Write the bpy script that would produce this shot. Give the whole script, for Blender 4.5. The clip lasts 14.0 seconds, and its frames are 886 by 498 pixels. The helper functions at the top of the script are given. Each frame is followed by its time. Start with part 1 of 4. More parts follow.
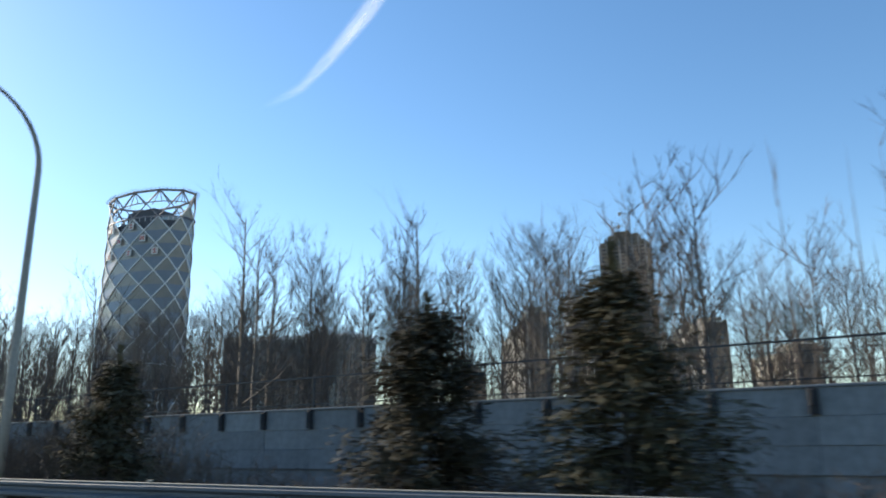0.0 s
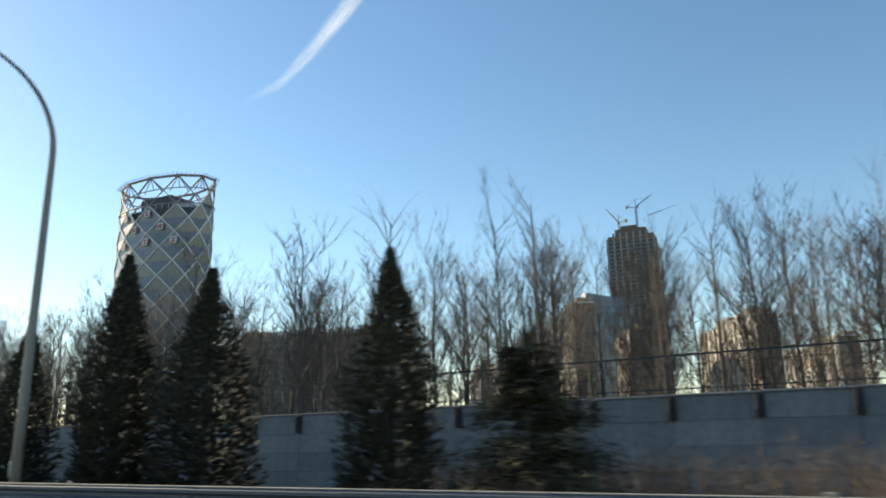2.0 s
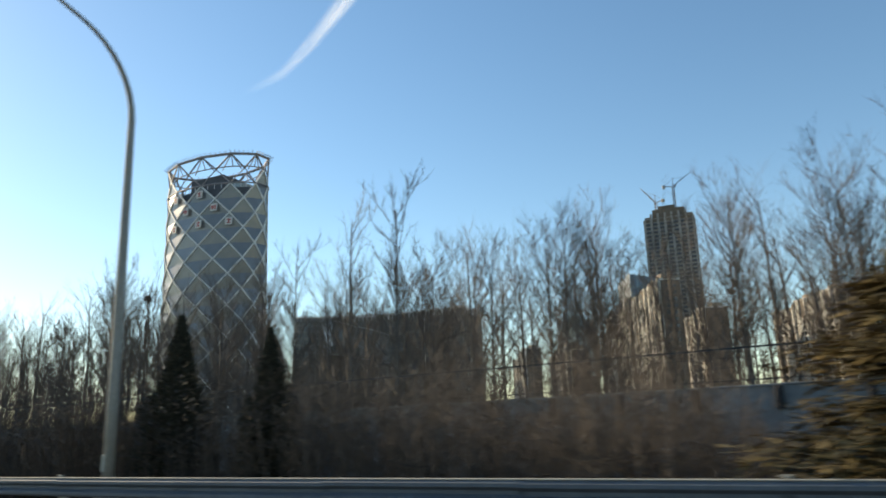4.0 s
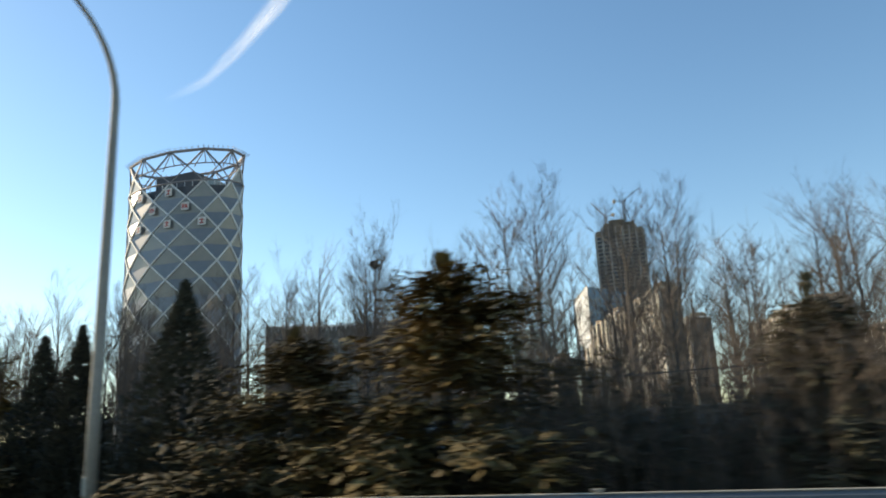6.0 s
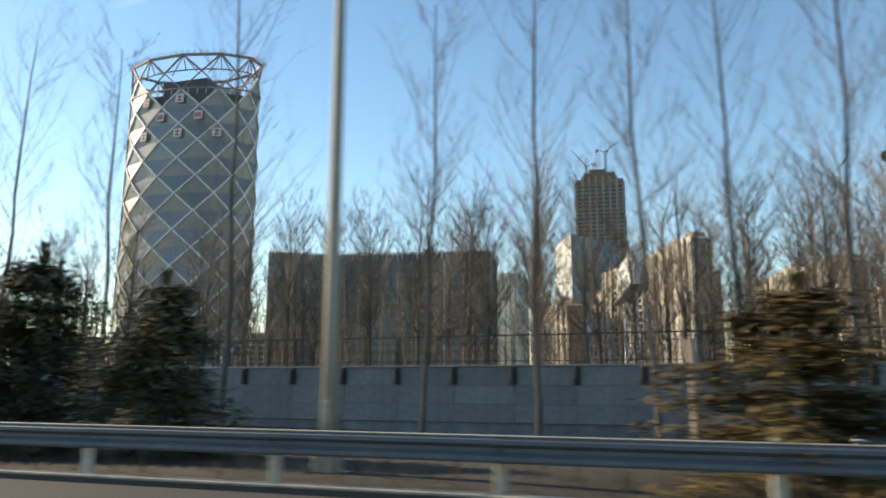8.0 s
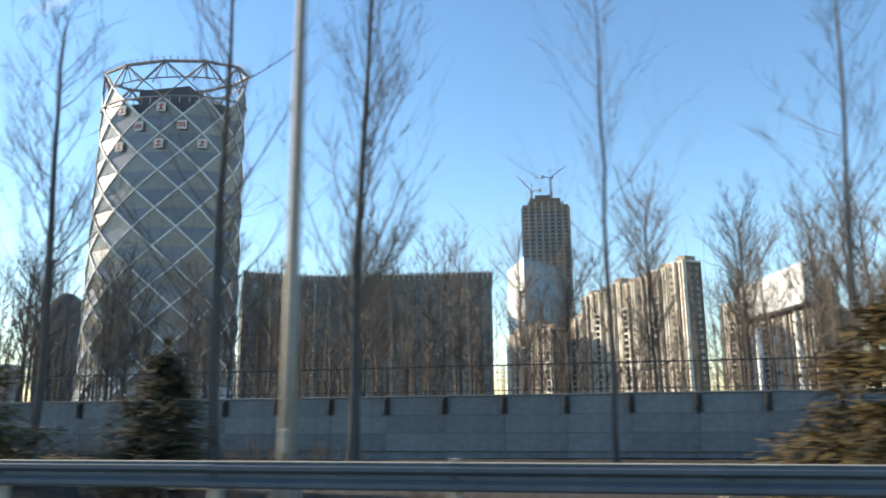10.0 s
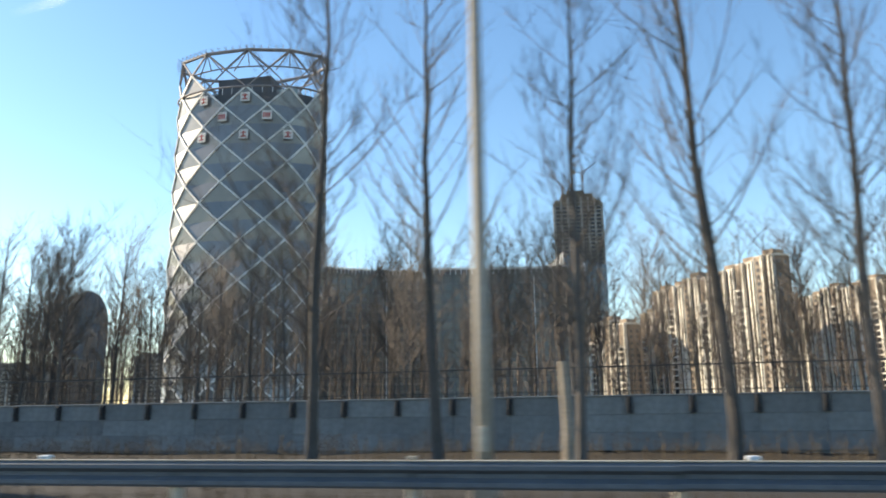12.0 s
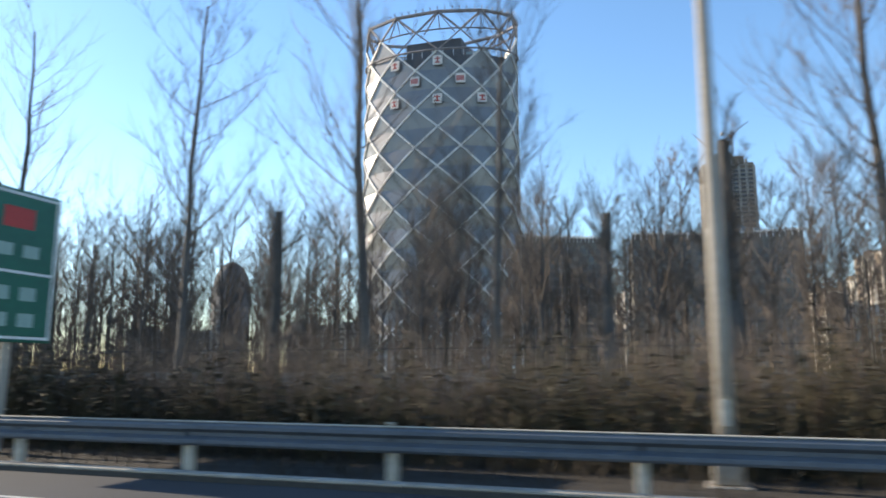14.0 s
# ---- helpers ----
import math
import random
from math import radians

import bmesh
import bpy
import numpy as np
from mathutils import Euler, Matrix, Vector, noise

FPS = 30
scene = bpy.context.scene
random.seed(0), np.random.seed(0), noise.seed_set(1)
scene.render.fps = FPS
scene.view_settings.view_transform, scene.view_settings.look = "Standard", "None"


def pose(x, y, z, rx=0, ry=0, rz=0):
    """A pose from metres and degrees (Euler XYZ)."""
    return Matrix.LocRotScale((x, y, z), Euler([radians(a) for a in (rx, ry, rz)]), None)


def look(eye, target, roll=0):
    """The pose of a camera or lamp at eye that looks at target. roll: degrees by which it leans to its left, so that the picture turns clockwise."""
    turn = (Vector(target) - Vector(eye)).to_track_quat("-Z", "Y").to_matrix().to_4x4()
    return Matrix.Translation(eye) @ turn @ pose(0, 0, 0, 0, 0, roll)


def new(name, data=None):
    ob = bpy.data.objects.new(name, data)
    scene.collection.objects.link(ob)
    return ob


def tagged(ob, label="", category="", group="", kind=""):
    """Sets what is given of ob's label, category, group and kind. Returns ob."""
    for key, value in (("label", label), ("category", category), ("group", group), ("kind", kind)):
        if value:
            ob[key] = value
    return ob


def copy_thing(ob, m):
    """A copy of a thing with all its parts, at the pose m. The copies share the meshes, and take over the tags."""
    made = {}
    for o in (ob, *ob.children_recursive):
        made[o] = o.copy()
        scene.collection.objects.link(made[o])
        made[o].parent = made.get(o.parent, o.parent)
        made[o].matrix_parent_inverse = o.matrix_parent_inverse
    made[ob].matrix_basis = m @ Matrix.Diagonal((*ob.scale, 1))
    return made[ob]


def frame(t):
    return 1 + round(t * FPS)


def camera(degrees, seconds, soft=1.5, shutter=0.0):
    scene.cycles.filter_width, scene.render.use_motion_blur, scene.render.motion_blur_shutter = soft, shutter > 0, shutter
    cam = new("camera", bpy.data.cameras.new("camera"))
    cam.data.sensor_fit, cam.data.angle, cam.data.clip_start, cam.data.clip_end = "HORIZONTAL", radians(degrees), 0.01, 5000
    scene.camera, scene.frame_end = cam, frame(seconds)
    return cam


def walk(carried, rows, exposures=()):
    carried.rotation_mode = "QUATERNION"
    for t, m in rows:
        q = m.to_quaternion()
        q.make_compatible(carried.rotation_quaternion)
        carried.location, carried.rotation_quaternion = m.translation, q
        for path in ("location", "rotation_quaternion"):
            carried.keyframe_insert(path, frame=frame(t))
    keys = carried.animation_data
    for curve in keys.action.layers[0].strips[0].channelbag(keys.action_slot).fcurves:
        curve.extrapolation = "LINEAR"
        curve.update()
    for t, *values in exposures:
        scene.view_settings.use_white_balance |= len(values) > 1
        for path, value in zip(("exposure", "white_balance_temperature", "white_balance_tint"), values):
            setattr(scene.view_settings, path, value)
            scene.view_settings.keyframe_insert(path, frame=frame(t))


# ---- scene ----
cam = camera(61.68, 14.0, soft=1.8, shutter=0.22)
PATH = [
    (0, pose(-1.15, 0.0, 1.55, 104.35, 0.68, 31.08)),
    (0.5, pose(-10.58, 0.0, 1.55, 104.44, -0.37, 30.38)),
    (1, pose(-19.99, 0.0, 1.55, 104.73, 0.98, 30.33)),
    (1.5, pose(-29.43, 0.0, 1.55, 104.52, 0.49, 29.23)),
    (2, pose(-38.94, 0.0, 1.55, 104.23, 1.14, 29.15)),
    (2.5, pose(-48.56, 0.0, 1.55, 104.24, 0.68, 28.89)),
    (3, pose(-58.27, 0.0, 1.55, 103.96, 0.90, 28.92)),
    (3.5, pose(-68.00, 0.0, 1.55, 104.34, 1.59, 29.50)),
    (4, pose(-77.70, 0.0, 1.55, 103.40, 2.00, 29.44)),
    (4.2, pose(-81.56, 0.0, 1.55, 104.22, 2.10, 29.54)),
    (6.3, pose(-121.83, 0.0, 1.55, 103.98, 2.51, 21.81)),
    (6.5, pose(-125.94, 0.0, 1.55, 103.51, 2.28, 20.94)),
    (7, pose(-136.64, 0.0, 1.55, 102.22, 2.02, 19.30)),
    (7.5, pose(-147.52, 0.0, 1.55, 100.93, 1.65, 18.73)),
    (8, pose(-158.11, 0.0, 1.55, 99.85, -0.16, 17.69)),
    (8.2, pose(-162.14, 0.0, 1.55, 100.18, 0.54, 16.11)),
    (10.5, pose(-203.81, 0.0, 1.55, 101.85, 0.38, 10.77)),
    (11, pose(-213.51, 0.0, 1.55, 101.68, 0.25, 11.01)),
    (11.5, pose(-223.47, 0.0, 1.55, 101.60, -0.01, 10.38)),
    (12, pose(-233.41, 0.0, 1.55, 101.62, 0.69, 10.59)),
    (12.5, pose(-243.08, 0.0, 1.55, 101.37, 0.04, 11.55)),
    (13, pose(-252.45, 0.0, 1.55, 100.65, 0.08, 13.23)),
    (13.5, pose(-261.45, 0.0, 1.55, 99.54, -0.81, 16.31)),
    (14, pose(-270.91, 0.0, 1.55, 99.41, -0.16, 18.49)),
]
walk(cam, PATH, exposures=((0, 0.54, 6400, 7), (1, 0.53, 7600, 6), (2.5, 0.5, 7350, 5), (4, 0.47, 7400, 5), (6.5, 0.62, 7350, 6), (8, 0.75, 7750, 6), (10.5, 0.94, 6750, 7), (12, 0.98, 7100, 8), (13, 1.01, 7000, 9), (14, 1.0, 6700, 10)))

# ---- world, sun, exposure ----
SUN_BEARING, SUN_HEIGHT = radians(86), radians(25)
to_sun = Vector((-math.sin(SUN_BEARING) * math.cos(SUN_HEIGHT), math.cos(SUN_BEARING) * math.cos(SUN_HEIGHT), math.sin(SUN_HEIGHT)))
world = bpy.data.worlds.new("sky")
scene.world = world
world.use_nodes = True
wn, wl = world.node_tree.nodes, world.node_tree.links
sky = wn.new("ShaderNodeTexSky")
sky.sky_type, sky.sun_disc = "NISHITA", False
sky.sun_elevation, sky.sun_rotation = SUN_HEIGHT, -SUN_BEARING
sky.air_density, sky.dust_density, sky.ozone_density = 1.0, 0.18, 2.0
deep = wn.new("ShaderNodeHueSaturation")
deep.inputs["Saturation"].default_value = 1.15
wl.new(sky.outputs[0], deep.inputs["Color"])
wl.new(deep.outputs[0], wn["Background"].inputs[0])
wn["Background"].inputs[1].default_value = 0.15
sun = new("sun", bpy.data.lights.new("sun", "SUN"))
sun.data.energy, sun.data.angle, sun.data.color = 4.6, radians(0.6), (1.0, 0.85, 0.66)
sun.matrix_basis = look((0, 0, 0), -to_sun)


# ---- materials ----
def material(name, color, rough=0.8, metal=0.0, second=None, scale=1.0, fine=12.0, bump=0.2, spec=0.5, random_value=0.0, island=0.0, coat=0.0):
    """Two scales of noise between two colours, with relief; random_value varies whole objects, island single pieces of a mesh."""
    m = bpy.data.materials.new(name)
    m.use_nodes = True
    n, l = m.node_tree.nodes, m.node_tree.links
    b = n["Principled BSDF"]
    second = second or tuple(c * 0.72 for c in color)
    geo = n.new("ShaderNodeTexCoord")
    big, small = n.new("ShaderNodeTexNoise"), n.new("ShaderNodeTexNoise")
    big.inputs["Scale"].default_value, small.inputs["Scale"].default_value = scale, scale * fine
    big.inputs["Detail"].default_value, small.inputs["Detail"].default_value = 3, 4
    l.new(geo.outputs["Object"], big.inputs["Vector"])
    l.new(geo.outputs["Object"], small.inputs["Vector"])
    mix = n.new("ShaderNodeMath")
    mix.operation = "MULTIPLY_ADD"
    mix.inputs[1].default_value = 0.5
    half = n.new("ShaderNodeMath")
    half.operation = "MULTIPLY"
    half.inputs[1].default_value = 0.5
    l.new(small.outputs[0], half.inputs[0])
    l.new(big.outputs[0], mix.inputs[0])
    l.new(half.outputs[0], mix.inputs[2])
    ramp = n.new("ShaderNodeValToRGB")
    ramp.color_ramp.elements[0].position, ramp.color_ramp.elements[1].position = 0.34, 0.66
    ramp.color_ramp.elements[0].color, ramp.color_ramp.elements[1].color = (*second, 1), (*color, 1)
    l.new(mix.outputs[0], ramp.inputs[0])
    out = ramp.outputs[0]
    for amount, kind in ((random_value, "o"), (island, "i")):
        if amount:
            info = n.new("ShaderNodeObjectInfo" if kind == "o" else "ShaderNodeNewGeometry")
            span = n.new("ShaderNodeMapRange")
            span.inputs["To Min"].default_value, span.inputs["To Max"].default_value = 1 - amount, 1 + amount
            l.new(info.outputs["Random" if kind == "o" else "Random Per Island"], span.inputs["Value"])
            hsv = n.new("ShaderNodeHueSaturation")
            l.new(out, hsv.inputs["Color"])
            l.new(span.outputs[0], hsv.inputs["Value"])
            out = hsv.outputs[0]
    l.new(out, b.inputs["Base Color"])
    b.inputs["Roughness"].default_value, b.inputs["Metallic"].default_value = rough, metal
    b.inputs["Specular IOR Level"].default_value = spec
    b.inputs["Coat Weight"].default_value = coat
    if bump:
        bm_ = n.new("ShaderNodeBump")
        bm_.inputs["Strength"].default_value = bump
        bm_.inputs["Distance"].default_value = 0.02
        l.new(small.outputs[0], bm_.inputs["Height"])
        l.new(bm_.outputs[0], b.inputs["Normal"])
    return m


ASPHALT = material("asphalt", (0.029, 0.032, 0.038), 0.94, second=(0.018, 0.02, 0.024), scale=0.4, fine=60)
PAINT_LINE = material("road_paint", (0.5, 0.5, 0.47), 0.7, second=(0.26, 0.26, 0.25), scale=2)
SOIL = material("dry_soil", (0.034, 0.028, 0.021), 0.97, second=(0.013, 0.011, 0.009), scale=0.25, fine=14, bump=0.6)
KERB = material("kerb_stone", (0.36, 0.33, 0.28), 0.9, second=(0.2, 0.185, 0.16), scale=1.5, random_value=0.12)
STEEL = material("galvanised_steel", (0.105, 0.125, 0.15), 0.65, 0.12, second=(0.06, 0.074, 0.094), scale=1.2, bump=0.05)
POST = material("rail_post_paint", (0.42, 0.39, 0.33), 0.75, second=(0.27, 0.25, 0.21), scale=2, random_value=0.15)
POLE = material("pole_paint", (0.34, 0.31, 0.265), 0.7, second=(0.24, 0.22, 0.19), scale=1.0, bump=0.03)
LAMP_GLASS = material("lamp_cover", (0.16, 0.17, 0.18), 0.3, second=(0.1, 0.1, 0.11), scale=4)
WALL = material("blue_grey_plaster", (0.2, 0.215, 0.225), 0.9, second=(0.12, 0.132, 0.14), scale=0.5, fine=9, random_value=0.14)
BRACKET = material("dark_bracket", (0.02, 0.022, 0.026), 0.8, second=(0.012, 0.013, 0.016), scale=2)
DARK_STEEL = material("dark_steel", (0.05, 0.05, 0.055), 0.6, 0.3, second=(0.03, 0.03, 0.033), scale=2)
BARK = material("bark", (0.11, 0.099, 0.09), 0.95, second=(0.058, 0.052, 0.048), scale=1.6, fine=14, bump=0.6, random_value=0.25)
TWIG = material("twigs", (0.165, 0.135, 0.112), 0.9, second=(0.08, 0.067, 0.057), scale=1.0, bump=0, random_value=0.3)
PALE_BARK = material("pale_trunk", (0.3, 0.26, 0.21), 0.9, second=(0.17, 0.145, 0.115), scale=1.6, fine=10, bump=0.5, random_value=0.15)
# olive needles, with the gold of sunlight put into the colour
NEEDLE_OLIVE = material("sunlit_olive_needles", (0.17, 0.112, 0.03), 0.8, second=(0.05, 0.041, 0.016), scale=0.9, fine=6, bump=0, random_value=0.2, island=0.45)
NEEDLE = material("cedar_needles", (0.085, 0.069, 0.033), 0.85, second=(0.036, 0.035, 0.02), scale=0.9, fine=6, bump=0, random_value=0.3, island=0.35)
NEEDLE_DARK = material("juniper_needles", (0.06, 0.058, 0.04), 0.85, second=(0.03, 0.033, 0.024), scale=0.9, fine=6, bump=0, random_value=0.3, island=0.5)
SHRUB = material("dry_shrub", (0.125, 0.096, 0.074), 0.9, second=(0.06, 0.047, 0.038), scale=0.5, bump=0, island=0.5)
# darker copy of the dry grass; the verge's shade is put into its colour
SHADED_GRASS = material("shaded_verge_grass", (0.046, 0.036, 0.023), 0.92, second=(0.018, 0.015, 0.011), scale=0.6, bump=0, island=0.5)
DRY_GRASS = material("dry_grass", (0.085, 0.066, 0.04), 0.9, second=(0.03, 0.024, 0.017), scale=0.6, bump=0, island=0.5)
FOLIAGE_OLIVE = material("olive_shrub", (0.062, 0.05, 0.022), 0.85, second=(0.02, 0.019, 0.012), scale=0.25, bump=0, island=0.3)
TOWER_GLASS = material("tower_glass", (0.19, 0.187, 0.185), 0.28, 0.15, second=(0.13, 0.135, 0.145), scale=0.05, fine=6, bump=0.02, spec=0.9, random_value=0.14)
TOWER_STRIP = material("tower_lattice", (0.72, 0.71, 0.68), 0.55, second=(0.55, 0.54, 0.52), scale=0.4, bump=0.05)
TOWER_STEEL = material("tower_steel", (0.34, 0.31, 0.31), 0.6, 0.2, second=(0.22, 0.2, 0.2), scale=0.5, bump=0.05)
CONCRETE = material("concrete", (0.36, 0.34, 0.31), 0.9, second=(0.25, 0.235, 0.215), scale=0.15, fine=20)
CORE = material("tower_core", (0.1, 0.11, 0.13), 0.8, second=(0.07, 0.075, 0.085), scale=0.2)
DARK_FACADE = material("dark_facade", (0.25, 0.242, 0.225), 0.75, second=(0.165, 0.162, 0.152), scale=0.12, fine=10, spec=0.3, bump=0.05, random_value=0.25)
SLATE = material("slate_cladding", (0.13, 0.135, 0.14), 0.8, second=(0.085, 0.09, 0.096), scale=0.05, fine=18)
FIN = material("roof_fin", (0.7, 0.7, 0.7), 0.5, second=(0.5, 0.5, 0.5), scale=0.5)
CREAM = material("cream_plaster", (0.78, 0.73, 0.64), 0.85, second=(0.64, 0.59, 0.5), scale=0.12, fine=14)
TAN_PLASTER = material("tan_plaster", (0.36, 0.29, 0.22), 0.9, second=(0.27, 0.215, 0.165), scale=0.12, fine=14)
BROWN_PLASTER = material("brown_plaster", (0.19, 0.14, 0.1), 0.9, second=(0.13, 0.095, 0.07), scale=0.12, fine=14)
WINDOW = material("window_glass", (0.05, 0.055, 0.065), 0.15, second=(0.03, 0.033, 0.04), scale=0.2, spec=0.8, bump=0)
DARK_WINDOW = material("dark_window", (0.11, 0.118, 0.122), 0.22, second=(0.068, 0.074, 0.078), scale=0.15, spec=0.6, bump=0)
BALCONY = material("balcony_white", (0.76, 0.73, 0.66), 0.8, second=(0.64, 0.6, 0.53), scale=0.3)
WHITE_PANEL = material("white_cladding", (0.82, 0.84, 0.85), 0.5, second=(0.7, 0.73, 0.75), scale=0.1)
BLUE_GLASS = material("blue_glass", (0.12, 0.19, 0.26), 0.12, second=(0.08, 0.13, 0.19), scale=0.06, spec=0.9, bump=0.02)
GREY_GLASS = material("grey_glass", (0.3, 0.36, 0.36), 0.25, second=(0.2, 0.25, 0.26), scale=0.08, spec=0.7, bump=0.02)
NET = material("safety_net", (0.2, 0.165, 0.125), 0.95, second=(0.13, 0.105, 0.08), scale=0.08, fine=20)
CRANE = material("crane_paint", (0.1, 0.105, 0.12), 0.6, second=(0.06, 0.065, 0.075), scale=0.3)
SIGN_GREEN = material("sign_green", (0.012, 0.13, 0.085), 0.45, second=(0.01, 0.095, 0.065), scale=0.8, bump=0)
SIGN_WHITE = material("sign_white", (0.75, 0.77, 0.76), 0.5, second=(0.6, 0.62, 0.61), scale=2, bump=0)
SIGN_TEXT = material("sign_lettering", (0.3, 0.42, 0.38), 0.55, second=(0.22, 0.34, 0.3), scale=2, bump=0)
# dark kerb front: road staining, with the face's shade put into the colour
KERB_BASE = material("stained_shaded_kerb", (0.06, 0.058, 0.052), 0.95, second=(0.032, 0.031, 0.029), scale=1.2)
SIGN_RED = material("sign_red", (0.5, 0.05, 0.04), 0.5, second=(0.38, 0.04, 0.035), scale=2, bump=0)
BOARD = material("paper_board", (0.72, 0.68, 0.64), 0.7, second=(0.58, 0.54, 0.5), scale=0.4)
NEST = material("nest_twigs", (0.05, 0.04, 0.03), 0.95, second=(0.025, 0.02, 0.016), scale=4)


# ---- builders ----
def mesh_of(name, bm, mat, smooth=False):
    me = bpy.data.meshes.new(name)
    bm.to_mesh(me)
    bm.free()
    me.materials.append(mat)
    if smooth:
        me.shade_smooth()
    return me


def raw_mesh(name, verts, faces, mat):
    me = bpy.data.meshes.new(name)
    me.from_pydata(verts, [], faces)
    me.update()
    me.materials.append(mat)
    return me


def hang(name, me, parent, m=None, label=""):
    ob = new(name, me)
    ob.parent = parent
    if m is not None:
        ob.matrix_basis = m
    return tagged(ob, label)


def part(name, bm, mat, parent, label="", m=None, smooth=False):
    return hang(name, mesh_of(name, bm, mat, smooth), parent, m, label)


def thing(name, m, label, category, group="", kind=""):
    ob = new(name)
    ob.empty_display_size = 0.2
    ob.matrix_basis = m
    return tagged(ob, label, category, group, kind)


def box(bm, lo, hi, bevel=0.0):
    c = [(a + b) / 2 for a, b in zip(lo, hi)]
    s = [b - a for a, b in zip(lo, hi)]
    r = bmesh.ops.create_cube(bm, size=1, matrix=Matrix.Translation(c) @ Matrix.Diagonal((*s, 1)))
    if bevel:
        edges = list({e for v in r["verts"] for e in v.link_edges})
        bmesh.ops.bevel(bm, geom=edges, offset=bevel, segments=1, affect="EDGES")
    return bm


def boxes(*rows, bevel=0.0):
    bm = bmesh.new()
    for lo, hi in rows:
        box(bm, lo, hi, bevel)
    return bm


def tube(verts, faces, pts, radii, sides):
    """Appends a tapered tube along pts to verts and faces."""
    base = len(verts)
    for i, p in enumerate(pts):
        d = (pts[min(i + 1, len(pts) - 1)] - pts[max(i - 1, 0)]).normalized()
        a = d.orthogonal().normalized() if i == 0 else (a - d * a.dot(d)).normalized()
        b = d.cross(a)
        for k in range(sides):
            w = 2 * math.pi * k / sides
            verts.append(p + (a * math.cos(w) + b * math.sin(w)) * radii[i])
    for i in range(len(pts) - 1):
        for k in range(sides):
            j = (k + 1) % sides
            faces.append((base + i * sides + k, base + i * sides + j, base + (i + 1) * sides + j, base + (i + 1) * sides + k))
    faces.append(tuple(base + k for k in reversed(range(sides))))
    faces.append(tuple(base + (len(pts) - 1) * sides + k for k in range(sides)))


def beam(verts, faces, a, b, r, sides=4):
    tube(verts, faces, [Vector(a), Vector(b)], [r, r], sides)


def extrude_line(name, profile, x0, x1, mat, parent=None, step=0.0):
    """A profile of (y, z) drawn along x."""
    xs = [x0, x1] if not step else list(np.linspace(x0, x1, int(abs(x1 - x0) / step) + 1))
    n = len(profile)
    verts = [(x, y, z) for x in xs for y, z in profile]
    faces = [(i * n + k, i * n + (k + 1) % n, (i + 1) * n + (k + 1) % n, (i + 1) * n + k) for i in range(len(xs) - 1) for k in range(n)]
    faces += [tuple(range(n)), tuple((len(xs) - 1) * n + k for k in reversed(range(n)))]
    me = raw_mesh(name, verts, faces, mat)
    bm = bmesh.new()
    bm.from_mesh(me)
    bmesh.ops.recalc_face_normals(bm, faces=bm.faces)
    bm.to_mesh(me)
    bm.free()
    return me


# ---- ground and road ----
RAIL_Y, POLE_Y, CONIFER_Y, WALL_RZ = 9.5, 10.84, 12.4, -2.605
X_NEAR, X_FAR = 60.0, -420.0


def wall_y(x):
    """The boundary wall draws slowly away from the road."""
    return 20.62 - 0.0455 * x


def ground_z(x, y):
    """Height of the ground: flat road, a verge, then a shallow dip before the wall."""
    w = min(max(wall_y(x), 21.0), 36.0)
    return float(np.interp(y, (-4000, -14, -13, 9.3, 9.5, 12.4, 16, w - 4, w, w + 1, 60, 5000), (-0.3, -0.3, -0.03, -0.04, 0.08, 0.05, -0.15, -0.62, -0.66, -0.3, -0.1, -0.3)))


gx = sorted({-4500, -2500, -1400, -800, -600, 300, 700, 1500, 3000, 4500, *np.arange(-440, 120, 4.0).tolist()})
gy = sorted({-4500, -1500, -500, -150, -60, -25, -14, -13, 9.3, 9.5, 10, 11, 12.4, 14, 16, 18, 20, 22, 24, 26, 28, 30, 32, 34, 37, 40, 60, 90, 150, 300, 600, 1200, 2500, 4800})
gv = [(x, y, ground_z(x, y) + (noise.noise((x * 0.35, y * 0.5, 0)) * 0.12 if 9.5 < y < 60 and -450 < x < 120 else 0)) for x in gx for y in gy]
gf = [(i * len(gy) + j, (i + 1) * len(gy) + j, (i + 1) * len(gy) + j + 1, i * len(gy) + j + 1) for i in range(len(gx) - 1) for j in range(len(gy) - 1)]
tagged(new("ground", raw_mesh("ground", gv, gf, SOIL)), "dry brown winter soil sloping away from the road", "ground", kind="structure")
tagged(new("road", mesh_of("road", boxes(((-600, -12.5, -0.2), (300, 9.28, 0.0))), ASPHALT)), "grey asphalt expressway carriageway", "road", kind="structure")
edge_line = tagged(new("edge_line", mesh_of("edge_line", boxes(((-600, 7.36, -0.01), (300, 7.46, 0.004))), PAINT_LINE)), "solid white edge line painted on asphalt", "road marking", kind="structure")
dash = mesh_of("lane_dash", boxes(((-3, -0.075, -0.01), (3, 0.075, 0.004))), PAINT_LINE)
for i in range(34):
    for y in (3.6, -0.15):
        tagged(new("lane_dash", dash), "white lane dash painted on asphalt", "road marking", "lane dashes", "structure").matrix_basis = pose(60 - 15 * i, y, 0)

# kerb of separate stones
kerb = thing("kerb", pose(0, 0, 0), "pale weathered concrete kerb along the carriageway", "kerb", kind="structure")
kerb_stone = mesh_of("kerb_stone", boxes(((-1.485, 9.28, 0.072), (1.485, 9.5, 0.118)), bevel=0.012), KERB)
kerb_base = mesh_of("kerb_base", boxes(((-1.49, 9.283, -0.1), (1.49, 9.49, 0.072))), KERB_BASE)
